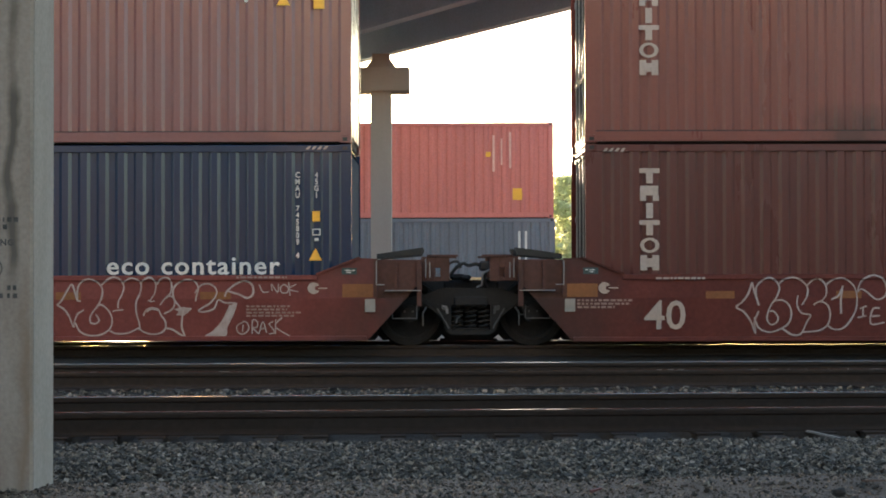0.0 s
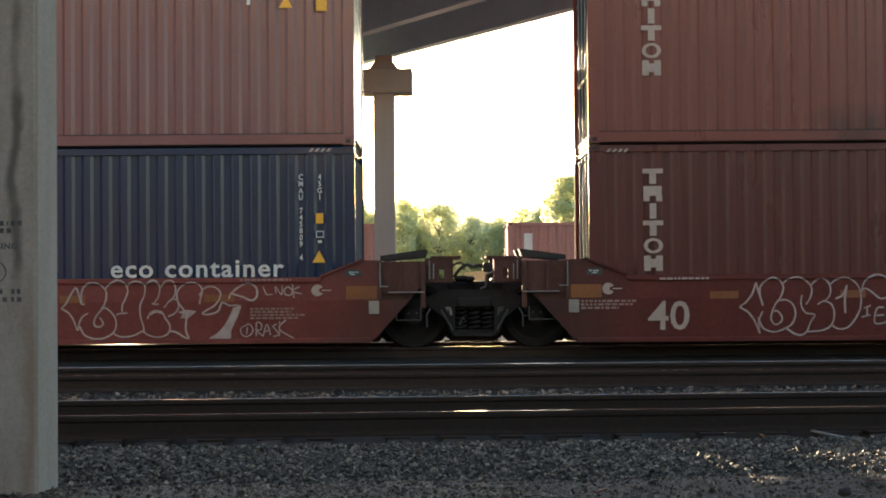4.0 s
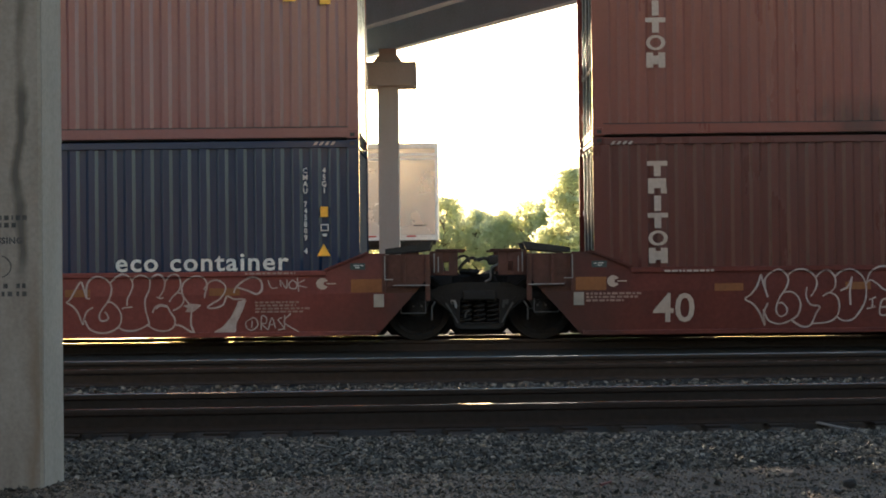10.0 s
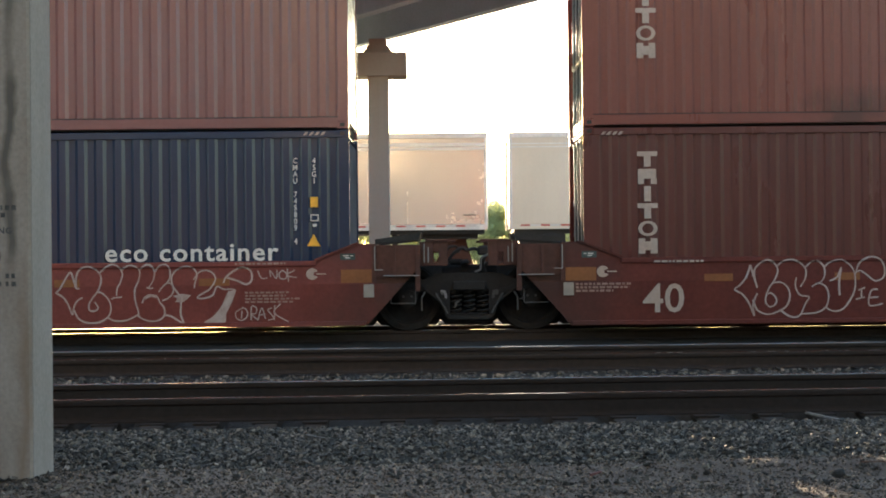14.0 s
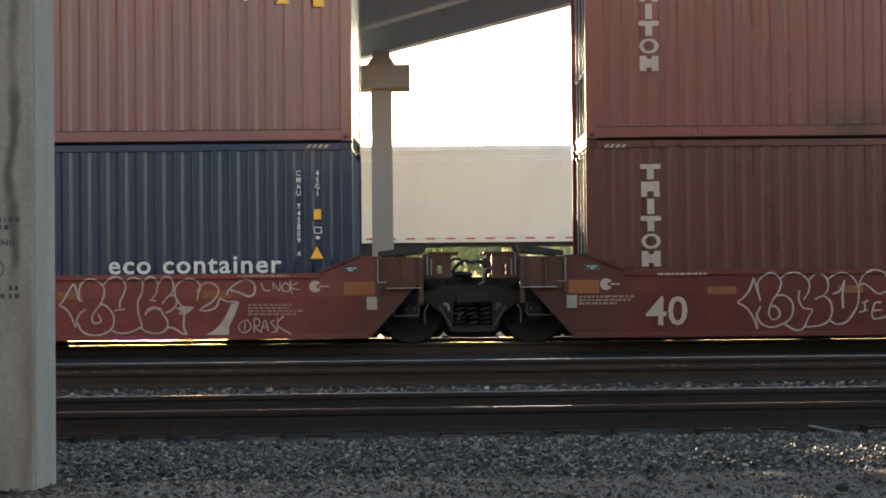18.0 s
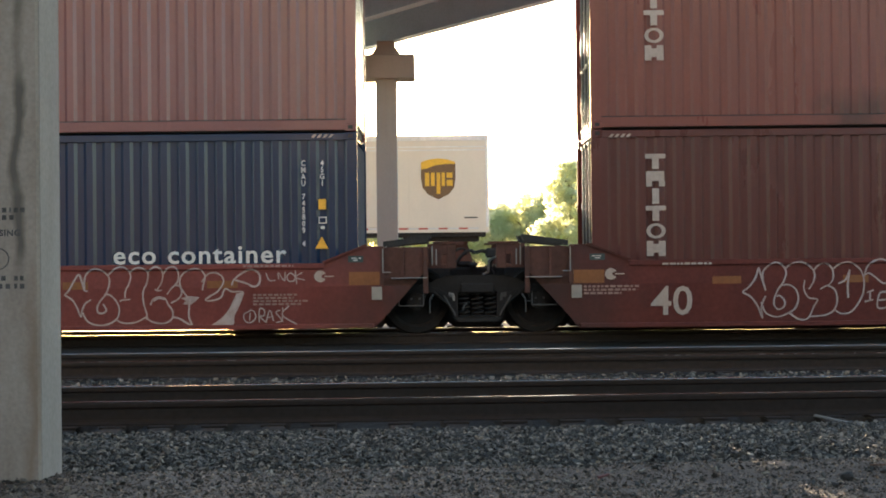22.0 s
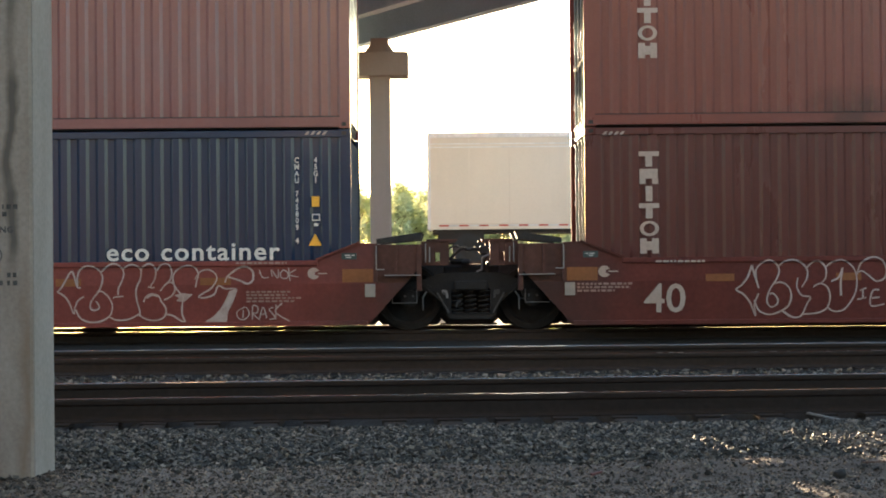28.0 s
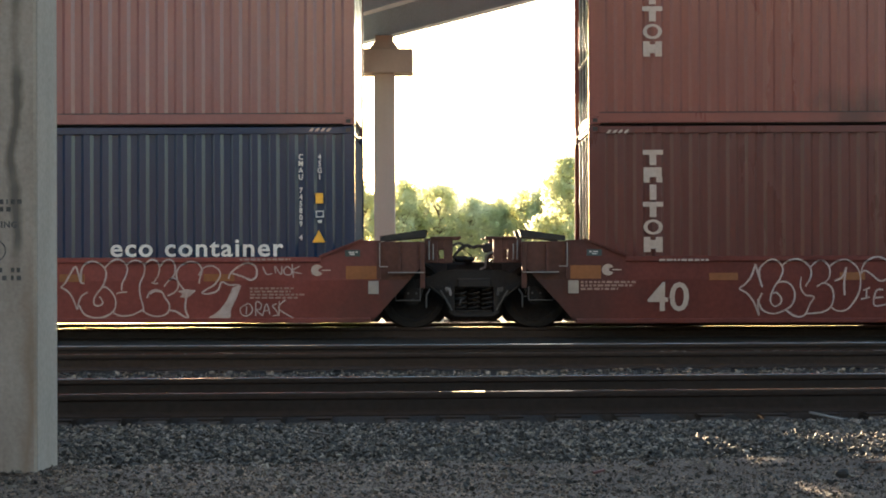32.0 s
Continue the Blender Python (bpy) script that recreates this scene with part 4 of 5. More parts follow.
for x in (-0.9205, 0.9205):
    for s in (-1, 1):
        wh = part("wheel", wheel_mesh(bmesh.new(), -s), TRUCK_IRON, truck, smooth=False)
        wh.location = (x, s * 0.7555, 0.483)
        part("bearing_cap", rods(((0, s * 0.22, 0), (0, s * 0.42, 0), 0.13), ((0, s * 0.42, 0), (0, s * 0.45, 0), 0.08), seg=20), TRUCK_IRON, wh)
    part("axle", rods(((x, -0.95, 0.483), (x, 0.95, 0.483), 0.085), seg=16), TRUCK_IRON, truck)
for s in (-1, 1):
    ya, yb = s * 1.10, s * 0.92
    cheek = [(1.10, 0.50), (1.10, 0.70), (0.75, 0.74), (0.45, 0.86), (0.29, 0.86), (0.29, 0.17), (0.36, 0.22), (0.48, 0.52), (0.74, 0.60), (0.78, 0.50)]
    part("side_frame", slabs([cheek, [(-x, z) for x, z in cheek], [(-0.29, 0.62), (0.29, 0.62), (0.29, 0.86), (-0.29, 0.86)],
                              [(-0.29, 0.17), (0.29, 0.17), (0.29, 0.24), (-0.29, 0.24)]], ya, yb), TRUCK_IRON, truck)
    for e in (-1, 1):
        part("frame_rib", slab([(e * x, z) for x, z in ((0.31, 0.28), (0.35, 0.28), (0.49, 0.56), (0.74, 0.66), (1.06, 0.64), (1.06, 0.68), (0.72, 0.71), (0.44, 0.60))], s * 1.13, ya), TRUCK_IRON, truck)
    for x in (-0.2, 0.0, 0.2):
        part("spring", coil(x, s * 1.0, 0.25, 0.60, 0.075, 0.018, 5), TRUCK_IRON, truck, smooth=True)
    part("spring_plank", boxes((-0.27, 0.27, s * 1.115, s * 0.93, 0.242, 0.262), bevel=0.006), TRUCK_IRON, truck)
    part("bolster_end", boxes((-0.25, 0.25, s * 1.16, s * 0.9, 0.60, 0.74), bevel=0.02), TRUCK_IRON, truck)
    for e in (-1, 1):
        part("brake_lever", rods(((e * 0.36, s * 1.12, 0.38), (e * 0.66, s * 1.12, 0.62), 0.02), seg=6), TRUCK_IRON, truck)
        part("brake_shoe", boxes((e * 0.40, e * 0.45, s * 0.70, s * 0.80, 0.35, 0.65)), TRUCK_IRON, truck)
part("bolster", boxes((-0.22, 0.22, -1.0, 1.0, 0.58, 0.82), bevel=0.03), TRUCK_IRON, truck)
part("centre_casting", boxes((-0.42, 0.46, -0.4, 0.4, 0.80, 0.98), (-0.30, -0.06, -0.32, 0.32, 0.97, 1.07), bevel=0.04), TRUCK_IRON, truck)
part("brake_rigging", slab([(-0.366, 0.068), (0.366, 0.068), (0.446, 0.135), (0.47, 0.30), (0.62, 0.62), (-0.62, 0.62), (-0.47, 0.30), (-0.446, 0.135)], -0.12, 0.12), TRUCK_IRON, truck)
for x in (-0.9205, 0.9205):
    for e in (-1, 1):
        for s in (-1, 1):
            part("brake_head", slab([(x + e * d, z) for d, z in ((0.24, 0.068), (0.41, 0.068), (0.475, 0.135), (0.50, 0.42), (0.44, 0.55), (0.30, 0.40))], s * 0.62, s * 0.52), TRUCK_IRON, truck)
for e in (-1, 1):
    # worn bright edges and levers on the side facing out
    part("hanger_link", rods(((e * 0.50, -1.13, 0.56), (e * 0.36, -1.13, 0.33), 0.013), ((e * 0.36, -1.13, 0.33), (e * 0.33, -1.13, 0.26), 0.013), seg=6), DULL_LINK, truck, "worn steel link")
    part("pin", rods(((e * 0.40, -1.16, 0.56), (e * 0.40, -1.11, 0.56), 0.028), seg=8), DULL_LINK, truck, "bright worn pin")
    part("retainer_key", boxes((e * 0.345, e * 0.375, -1.125, -1.10, 0.52, 0.60), bevel=0.004), DULL_LINK, truck)
    part("adapter", boxes((e * 0.9205 - 0.16, e * 0.9205 + 0.16, -1.13, -0.94, 0.60, 0.66), bevel=0.01), TRUCK_IRON, truck)
    part("bearing_bolt", rods(((e * 0.9205 + 0.06, -1.215, 0.52), (e * 0.9205 + 0.06, -1.20, 0.52), 0.018), seg=6), DULL_LINK, truck)
    part("bearing_bolt", rods(((e * 0.9205 - 0.06, -1.215, 0.52), (e * 0.9205 - 0.06, -1.20, 0.52), 0.018), seg=6), DULL_LINK, truck)
    part("bearing_bolt", rods(((e * 0.9205, -1.215, 0.42), (e * 0.9205, -1.20, 0.42), 0.018), seg=6), DULL_LINK, truck)
for e in (-1, 1):
    # step irons hanging before the wheels, and the pipes beside them
    part("step_iron", rods(((e * 1.16, -1.33, 0.62), (e * 1.16, -1.33, 0.42), 0.009), ((e * 1.16, -1.33, 0.42), (e * 0.80, -1.33, 0.42), 0.009), ((e * 0.80, -1.33, 0.42), (e * 0.80, -1.33, 0.62), 0.009), seg=6), DULL_LINK, truck)
    part("train_pipe", rods(((e * 0.71, -1.25, 0.31), (e * 0.71, -1.25, 0.50), 0.013), ((e * 0.71, -1.25, 0.50), (e * 0.66, -1.18, 0.58), 0.013), seg=6), DULL_LINK, truck)
    part("wear_plate", slab([(e * 0.43, 0.56), (e * 0.43, 0.61), (e * 0.36, 0.60), (e * 0.335, 0.54), (e * 0.335, 0.48), (e * 0.37, 0.49), (e * 0.375, 0.55)], -1.16, -1.14), CAST if e < 0 else DULL_LINK, truck, "bright worn wear plate")
part("slack_rod", rods(((0.70, -1.14, 0.47), (0.98, -1.14, 0.47), 0.009), seg=6), DULL_LINK, truck)
part("slack_rod", rods(((-0.22, -1.13, 0.34), (-0.20, -1.13, 0.42), 0.012), ((-0.20, -1.13, 0.42), (-0.15, -1.13, 0.44), 0.012), seg=6), DULL_LINK, truck)
# invented bar behind the far rail, blocking the light slit below the rigging
part("low_pipe", boxes((-0.46, 0.46, 0.86, 0.90, -0.03, 0.030), bevel=0.005), TRUCK_IRON, truck)
part("brake_beam", rods(((-0.42, -0.8, 0.42), (-0.42, 0.8, 0.42), 0.04), ((0.42, -0.8, 0.42), (0.42, 0.8, 0.42), 0.04)), TRUCK_IRON, truck)


def hose(parent, name, pts, r, material=None, y=0.0):
    pts = [Vector(p) for p in pts]
    n, fine = len(pts), []
    for i in range(n - 1):
        a, b, c, d = (pts[min(max(i + k, 0), n - 1)] for k in (-1, 0, 1, 2))
        for s in range(5):
            t = s / 5
            fine.append(0.5 * (2 * b + (c - a) * t + (2 * a - 5 * b + 4 * c - d) * t * t + (3 * b - a - 3 * c + d) * t ** 3))
    fine.append(pts[-1])
    bm = bmesh.new()
    for a, b in zip(fine, fine[1:]):
        rod(bm, a, b, r, 8)
    return part(name, bm, material or GRIME, parent)


# hoses and rods between the car ends (in the truck's own frame)
hose(truck, "air_hose", [(-0.30, -0.5, 1.05), (-0.22, -0.55, 1.16), (-0.10, -0.55, 1.235), (-0.02, -0.55, 1.20), (0.10, -0.55, 1.225), (0.20, -0.5, 1.16)], 0.026)
hose(truck, "air_hose", [(-0.42, -0.3, 1.1), (-0.30, -0.3, 1.24), (-0.18, -0.3, 1.26), (-0.14, -0.3, 1.16)], 0.02)
hose(truck, "air_hose", [(0.42, -0.4, 1.2), (0.28, -0.42, 1.14), (0.22, -0.42, 1.0), (0.27, -0.42, 0.86)], 0.024)
part("uncoupling_rod", rods(((0.10, -0.6, 0.87), (0.18, -0.62, 0.90), 0.016), ((0.18, -0.62, 0.90), (0.19, -0.62, 1.08), 0.016), ((0.19, -0.62, 1.08), (0.38, -0.62, 1.18), 0.016), seg=6), CAST, truck, "bent uncoupling rod")
part("release_block", boxes((0.14, 0.34, -0.6, -0.3, 1.12, 1.27), bevel=0.03), GRIME, truck)
part("release_block", boxes((-0.12, 0.02, -0.55, -0.3, 0.98, 1.06), bevel=0.03), GRIME, truck)

# ---- paint marks on the well cars ----
CAR_FACE = -1.4665
SPRAY = surface("thin_white_spray", (0.37, 0.305, 0.28), 0.8, worn=(0.22, 0.14, 0.12), amount=0.75, big=5, small=60, bump=0)


def tuck(ob):
    """Lay a mark onto the side, whose lower half leans in."""
    for v in ob.data.vertices:
        if v.co.z < 0.72:
            v.co.y += TUCK * (0.72 - v.co.z)
        elif v.co.z > 0.98:
            v.co.y -= 0.0255   # over the top chord, which stands proud
    return ob



def bars(car, name, x0, z1, rows, h, gap, material, seed, y=CAR_FACE):
    """Lines of writing too small to read, as broken bars."""
    rng = random.Random(seed)
    for i, length in enumerate(rows):
        x = x0
        z = z1 - i * (h + gap) - h
        while x < x0 + length:
            w = rng.uniform(0.03, 0.09)
            bar = part(name, boxes((x, min(x + w, x0 + length), y - 0.003, y, z, z + h)), material, car)
            if y == CAR_FACE:
                tuck(bar)
            x += w + 0.02


letters("40", 0.60, CREAM, car_r, Matrix.Translation((3.254, CAR_FACE - 0.001 + TUCK * 0.458, 0.262)) @ Matrix.Rotation(math.atan(TUCK), 4, "X"),
        bold=0.006, squeeze=1.03, label="large cream number")
bars(car_l, "small_print", -3.03, 1.045, [0.74], 0.03, 0.02, GREY_MARK, 1, -1.4905)
bars(car_r, "small_print", 3.11, 1.02, [0.72], 0.03, 0.02, CREAM, 2, -1.4905)
bars(car_l, "small_print", -2.89, 0.62, [0.66, 0.60, 0.80, 0.72], 0.028, 0.018, GREY_MARK, 3)
bars(car_r, "small_print", 1.96, 0.70, [0.82, 0.78, 0.55], 0.032, 0.018, GREY_MARK, 4)


def spool(car, x, z):
    pts = [(x + 0.09 * math.cos(a), z + 0.085 * math.sin(a)) for a in np.linspace(0.5, 2 * math.pi - 0.5, 16)]
    pts += [(x + 0.02, z - 0.02), (x + 0.02, z + 0.02)]
    part("painted_symbol", slab(pts[::-1], CAR_FACE - 0.004, CAR_FACE), CREAM, car, "round cream symbol")
    part("painted_dash", boxes((x + 0.06, x + 0.20, CAR_FACE - 0.004, CAR_FACE, z - 0.008, z + 0.008)), CREAM, car)


spool(car_l, -1.90, 0.87)
spool(car_r, 2.36, 0.865)
for x0, x1 in ((3.843, 4.263), (5.755, 6.125)):
    mark(car_r, "reflector", x0, x1, 0.705, 0.815, REFLECT, "dull yellow reflector", y=CAR_FACE)
for x0, x1 in ((-5.68, -5.31), (-3.563, -3.113)):
    mark(car_l, "reflector", x0, x1, 0.71, 0.82, REFLECT, "dull yellow reflector", y=CAR_FACE)


def scrawl(car, ox, oz, k, rows, r, name="sprayed_line"):
    """Sprayed outlines; each row is a run of x, z pairs in hundredths of a metre from (ox, oz)."""
    for row in rows:
        pts = [(ox + row[i] * k, oz + row[i + 1] * k) for i in range(0, len(row), 2)]
        tuck(part(name, stroke(pts, r), SPRAY, car)).location.y = CAR_FACE - 0.003


scrawl(car_l, -5.62, 0.13, 0.01, [
    [-4, 50, 3, 57, 11, 71, 18, 80, 23, 67, 26, 57, 31, 56],
    [26, 56, 26, 71, 30, 82, 41, 88, 53, 85, 62, 75, 62, 63, 57, 51, 49, 41, 44, 32, 45, 24, 52, 23, 57, 27, 54, 34, 52, 36],
    [60, 78, 70, 87, 80, 91, 89, 87, 94, 77, 91, 65, 86, 55, 85, 45],
    [77, 40, 81, 42, 93, 43],
    [93, 83, 103, 89, 112, 88, 119, 82, 118, 68, 112, 54, 112, 38, 116, 22, 116, 13],
    [119, 83, 129, 90, 137, 88, 141, 79, 139, 67, 134, 59, 133, 55],
    [129, 57, 134, 55, 139, 56],
    [141, 79, 150, 89, 160, 89, 164, 79, 162, 67, 153, 58, 147, 50],
    [153, 58, 160, 63, 167, 60, 168, 50, 162, 42, 152, 37],
    [-4, 50, 6, 44, 13, 34, 19, 18, 21, 26, 26, 37, 35, 43],
    [22, 24, 29, 11, 44, 5, 60, 7, 73, 16, 76, 30, 71, 42, 62, 50, 55, 50],
    [71, 13, 82, 8, 99, 9, 116, 17],
    [122, 34, 126, 42, 134, 45, 144, 43, 148, 35, 154, 26, 154, 16, 147, 9, 134, 7, 121, 11, 115, 17],
    [154, 16, 164, 14, 175, 7, 182, 4, 178, 17, 179, 32, 181, 42],
    [178, 44, 168, 58, 166, 71, 172, 81, 185, 87, 197, 85, 203, 75, 200, 62, 199, 55],
    [198, 67, 206, 78, 217, 81, 227, 76, 230, 67, 222, 54, 209, 46, 203, 41, 213, 40, 226, 45, 232, 57, 242, 53, 252, 53, 259, 52],
    [259, 52, 252, 33, 244, 17, 242, 5, 227, 4, 213, 4, 224, 11, 237, 25, 246, 42, 250, 50],
    [242, 62, 246, 71, 259, 81, 271, 85, 282, 79, 283, 66, 275, 60, 263, 65, 244, 71],
], 0.015)
scrawl(car_l, -5.62, 0.13, 0.01, [
    [126, 41, 134, 45, 144, 43],
], 0.03)
# two filled shapes in the same paint
for shape in ((259, 52, 252, 33, 244, 17, 242, 5, 213, 4, 224, 11, 237, 25, 246, 42, 250, 50), (167, 44, 180, 47, 194, 45, 188, 39, 181, 34, 170, 35, 174, 40)):
    pts = [(-5.62 + shape[i] * 0.01, 0.13 + shape[i + 1] * 0.01) for i in range(0, len(shape), 2)]
    tuck(part("sprayed_fill", slab(pts, -0.0012, 0.001), SPRAY, car_l)).location.y = CAR_FACE - 0.003
scrawl(car_l, -2.707, 0.77, 0.01, [
    [1, 16, 6, 5, 15, 5],
    [20, 6, 19, 16, 28, 4, 29, 17],
    [37, 16, 32, 11, 34, 4, 42, 4, 43, 11, 37, 16],
    [44, 19, 46, -1],
    [55, 16, 44, 9, 58, 5],
], 0.01)
scrawl(car_l, -3.039, 0.19, 0.01, [
    [11, 19, 1, 13, 2, 4, 10, 1, 18, 8, 16, 17, 10, 20],
    [10, 15, 9, 4],
    [23, 1, 24, 21, 31, 19, 30, 11, 24, 10, 33, 1],
    [33, 1, 39, 19, 44, 3],
    [34, 8, 44, 10],
    [54, 19, 48, 16, 53, 9, 56, 3, 48, 1],
    [58, 23, 57, 1],
    [67, 25, 57, 12, 78, -2],
], 0.011)
scrawl(car_r, 4.272, 0.13, 0.01, [
    [25, 81, 19, 64, 10, 52, 2, 45, 13, 38, 23, 25, 31, 6, 29, 23, 35, 39],
    [25, 81, 28, 69, 35, 47],
    [31, 60, 31, 74, 40, 84, 50, 88, 60, 83, 65, 73, 61, 60, 53, 48, 48, 35, 48, 25, 54, 19, 62, 23, 63, 31, 56, 39, 51, 38],
    [58, 54, 69, 55, 79, 48, 83, 35, 79, 21, 68, 13, 52, 8, 37, 13, 31, 23, 29, 30],
    [63, 78, 73, 86, 86, 88, 98, 83, 106, 73, 105, 60, 98, 48],
    [92, 62, 91, 48, 98, 36, 111, 33, 106, 23, 98, 6, 85, 4, 69, 14],
    [105, 76, 115, 85, 125, 85, 133, 76, 133, 62, 126, 53],
    [115, 48, 125, 53, 136, 47, 140, 33, 136, 18, 123, 10, 99, 8],
    [133, 77, 144, 85, 158, 87, 172, 78, 178, 64, 178, 43, 171, 27, 160, 14, 146, 12, 136, 18],
    [141, 56, 152, 62, 158, 76, 155, 56, 156, 35],
    [178, 64, 184, 81, 194, 89, 205, 91, 217, 85, 222, 72, 219, 60, 207, 56, 194, 66, 185, 71, 178, 66],
    [183, 42, 193, 46],
    [188, 44, 188, 31],
    [180, 29, 193, 32],
    [212, 43, 202, 41, 200, 20, 220, 22],
    [201, 31, 213, 32],
], 0.015)


# ---- the passing train on the far track ----
FAR_Y, SPEED = 46.29, 10.361
moving = []

FAR_RED = surface("far_red_paint", (0.48, 0.14, 0.115), 0.6, worn=(0.38, 0.115, 0.09), amount=0.35, streak=0.3, bump=0)
FAR_GREY = surface("slate_grey_paint", (0.115, 0.125, 0.15), 0.6, amount=0.35, streak=0.3, bump=0)
# Blue, green and yellow are lightened in the colour for distant haze.
FAR_BLUE = surface("mid_blue_paint", (0.10, 0.14, 0.29), 0.55, amount=0.35, streak=0.3, bump=0)
FAR_GREEN = surface("sea_green_paint", (0.25, 0.36, 0.30), 0.7, worn=(0.21, 0.29, 0.24), amount=0.4, streak=0.3, bump=0)
FAR_YELLOW = surface("ochre_yellow_paint", (0.66, 0.42, 0.20), 0.7, worn=(0.54, 0.33, 0.16), amount=0.4, streak=0.3, bump=0)
FAR_NAVY = surface("dark_navy_paint", (0.062, 0.067, 0.108), 0.6, amount=0.35, streak=0.3, bump=0)
FAR_CREAM = surface("cream_marking", (0.74, 0.66, 0.54), 0.7, amount=0.3, bump=0)
FAR_MAROON = surface("maroon_paint", (0.33, 0.15, 0.12), 0.7, amount=0.4, streak=0.3, bump=0)
BRIGHT_RED = surface("bright_red_mark", (0.6, 0.05, 0.04), 0.6, bump=0)
PINK_MARK = surface("faded_pink_marking", (0.62, 0.36, 0.30), 0.7, amount=0.4, bump=0)
BLACK_MARK = surface("black_mark", (0.03, 0.028, 0.026), 0.7, bump=0)
# The haze's warm cast is put into the white sheet's colour.
TRAILER_WHITE = surface("trailer_white_sheet", (0.66, 0.57, 0.455), 0.45, worn=(0.55, 0.46, 0.36), amount=0.4, streak=0.4, big=0.7, bump=0, speckle=0.06)
TRAILER_ALU = surface("trailer_bare_aluminium", (0.64, 0.585, 0.52), 0.24, 0.6, worn=(0.54, 0.49, 0.43), amount=0.4, big=0.6, bump=0, speckle=0.08)
RAIL_ALU = surface("extruded_rail", (0.70, 0.68, 0.65), 0.4, 0.3, bump=0)
TAPE_WHITE = surface("silver_tape", (0.60, 0.57, 0.54), 0.45, bump=0)
TAPE_RED = surface("red_tape", (0.45, 0.06, 0.04), 0.5, bump=0)
# brown lightened in its colour for the haze before it
SHIELD_BROWN = surface("brown_sign_paint", (0.15, 0.078, 0.03), 0.5, amount=0.2, bump=0)
SHIELD_GOLD = surface("gold_sign_paint", (0.72, 0.40, 0.03), 0.5, amount=0.2, bump=0)
TYRE = surface("tyre_rubber", (0.02, 0.02, 0.02), 0.8, bump=0.2)


def carried(ob):
    moving.append((ob, ob.matrix_basis.copy()))
    return ob


def far_box(x_right, L, z, H, paint, label, door="right"):
    return carried(container(label, L, H, paint, pose(x_right - L, FAR_Y, z), door, gear=False, group="containers on the passing train"))


def fmark(parent, x0, x1, z0, z1, material, name="painted_bar", y=FACE):
    return part(name, boxes((x0, x1, y - 0.004, y + 0.001, z0, z1)), material, parent)


def far_well(x_right, L, label):
    car = thing("well_car", label, "rail car", pose(x_right - L, FAR_Y, 0), "cars of the passing train")
    for s in (-1, 1):
        part("side_plate", slab([(-0.3, 0.04), (L + 0.3, 0.04), (L + 1.2, 0.9), (L + 1.2, 1.15), (L + 0.4, 1.2), (L, 0.95), (0, 0.95), (-0.4, 1.2), (-1.2, 1.15), (-1.2, 0.9)], s * 1.46, s * 1.42), FAR_YELLOW, car)
    part("well_floor", boxes((-0.3, L + 0.3, -1.42, 1.42, 0.0, 0.04)), GRIME, car)
    part("end_platform", boxes((L + 0.2, L + 1.4, -1.3, 1.3, 1.0, 1.05), (-1.4, -0.2, -1.3, 1.3, 1.0, 1.05)), GRIME, car)
    for x in (-2.6, -0.9):
        for s in (-1, 1):
            wh = part("wheel", wheel_mesh(bmesh.new(), -s, 20), WHEEL, car)
            wh.location = (x, s * 0.7555, 0.483)
    part("truck_frame", boxes((-3.0, -0.5, -1.05, -0.92, 0.4, 0.7), (-3.0, -0.5, 0.92, 1.05, 0.4, 0.7), (-1.95, -1.55, -1.0, 1.0, 0.45, 0.8)), GRIME, car)
    return carried(car)


ZF1, ZF2, H86 = 0.21, 2.80, 2.591
# first stack
r1 = far_box(3.38, 12.19, 2.73, 2.896, FAR_RED, "red corrugated container with orange label on the passing train")
for x0, x1, z0, z1, mt in ((10.35, 10.42, 1.4, 2.5, PINK_MARK), (10.85, 10.92, 1.5, 2.6, PINK_MARK), (10.6, 10.65, 1.6, 2.4, PINK_MARK), (10.96, 11.24, 0.55, 0.9, YELLOW), (10.15, 10.30, 1.85, 2.0, YELLOW)):
    fmark(r1, x0, x1, z0, z1, mt, "label_plate" if mt is YELLOW else "small_print")
part("painted_symbol", slab([(0.72, 2.45), (1.08, 2.45), (1.0, 2.6), (1.1, 2.75), (0.75, 2.75)], FACE - 0.004, FACE), WHITE, r1)
g1 = far_box(3.42, 6.06, ZF1 - 0.07, H86, FAR_GREY, "slate grey short container under a red one")
fmark(g1, 0.65, 1.15, 1.25, 2.4, YELLOW, "sign_panel")
fmark(g1, 0.75, 1.0, 1.45, 2.2, BLACK_MARK, "sign_mark", FACE - 0.004)
for x in (4.95, 5.15):
    fmark(g1, x, x + 0.07, 1.3, 2.2, WHITE, "small_print")
b1 = far_box(-2.77, 6.06, ZF1 - 0.07, H86, FAR_BLUE, "blue short container with a red painted mark")
part("painted_symbol", slab([(1.6, 1.86), (3.75, 1.86), (3.3, 1.5), (2.9, 1.35), (2.2, 1.5)], FACE - 0.004, FACE), BRIGHT_RED, b1, "red wedge mark")
for x in (5.2, 5.4):
    fmark(b1, x, x + 0.08, 1.3, 2.2, WHITE, "small_print")
far_well(3.4, 12.2, "yellow well car of the passing train")
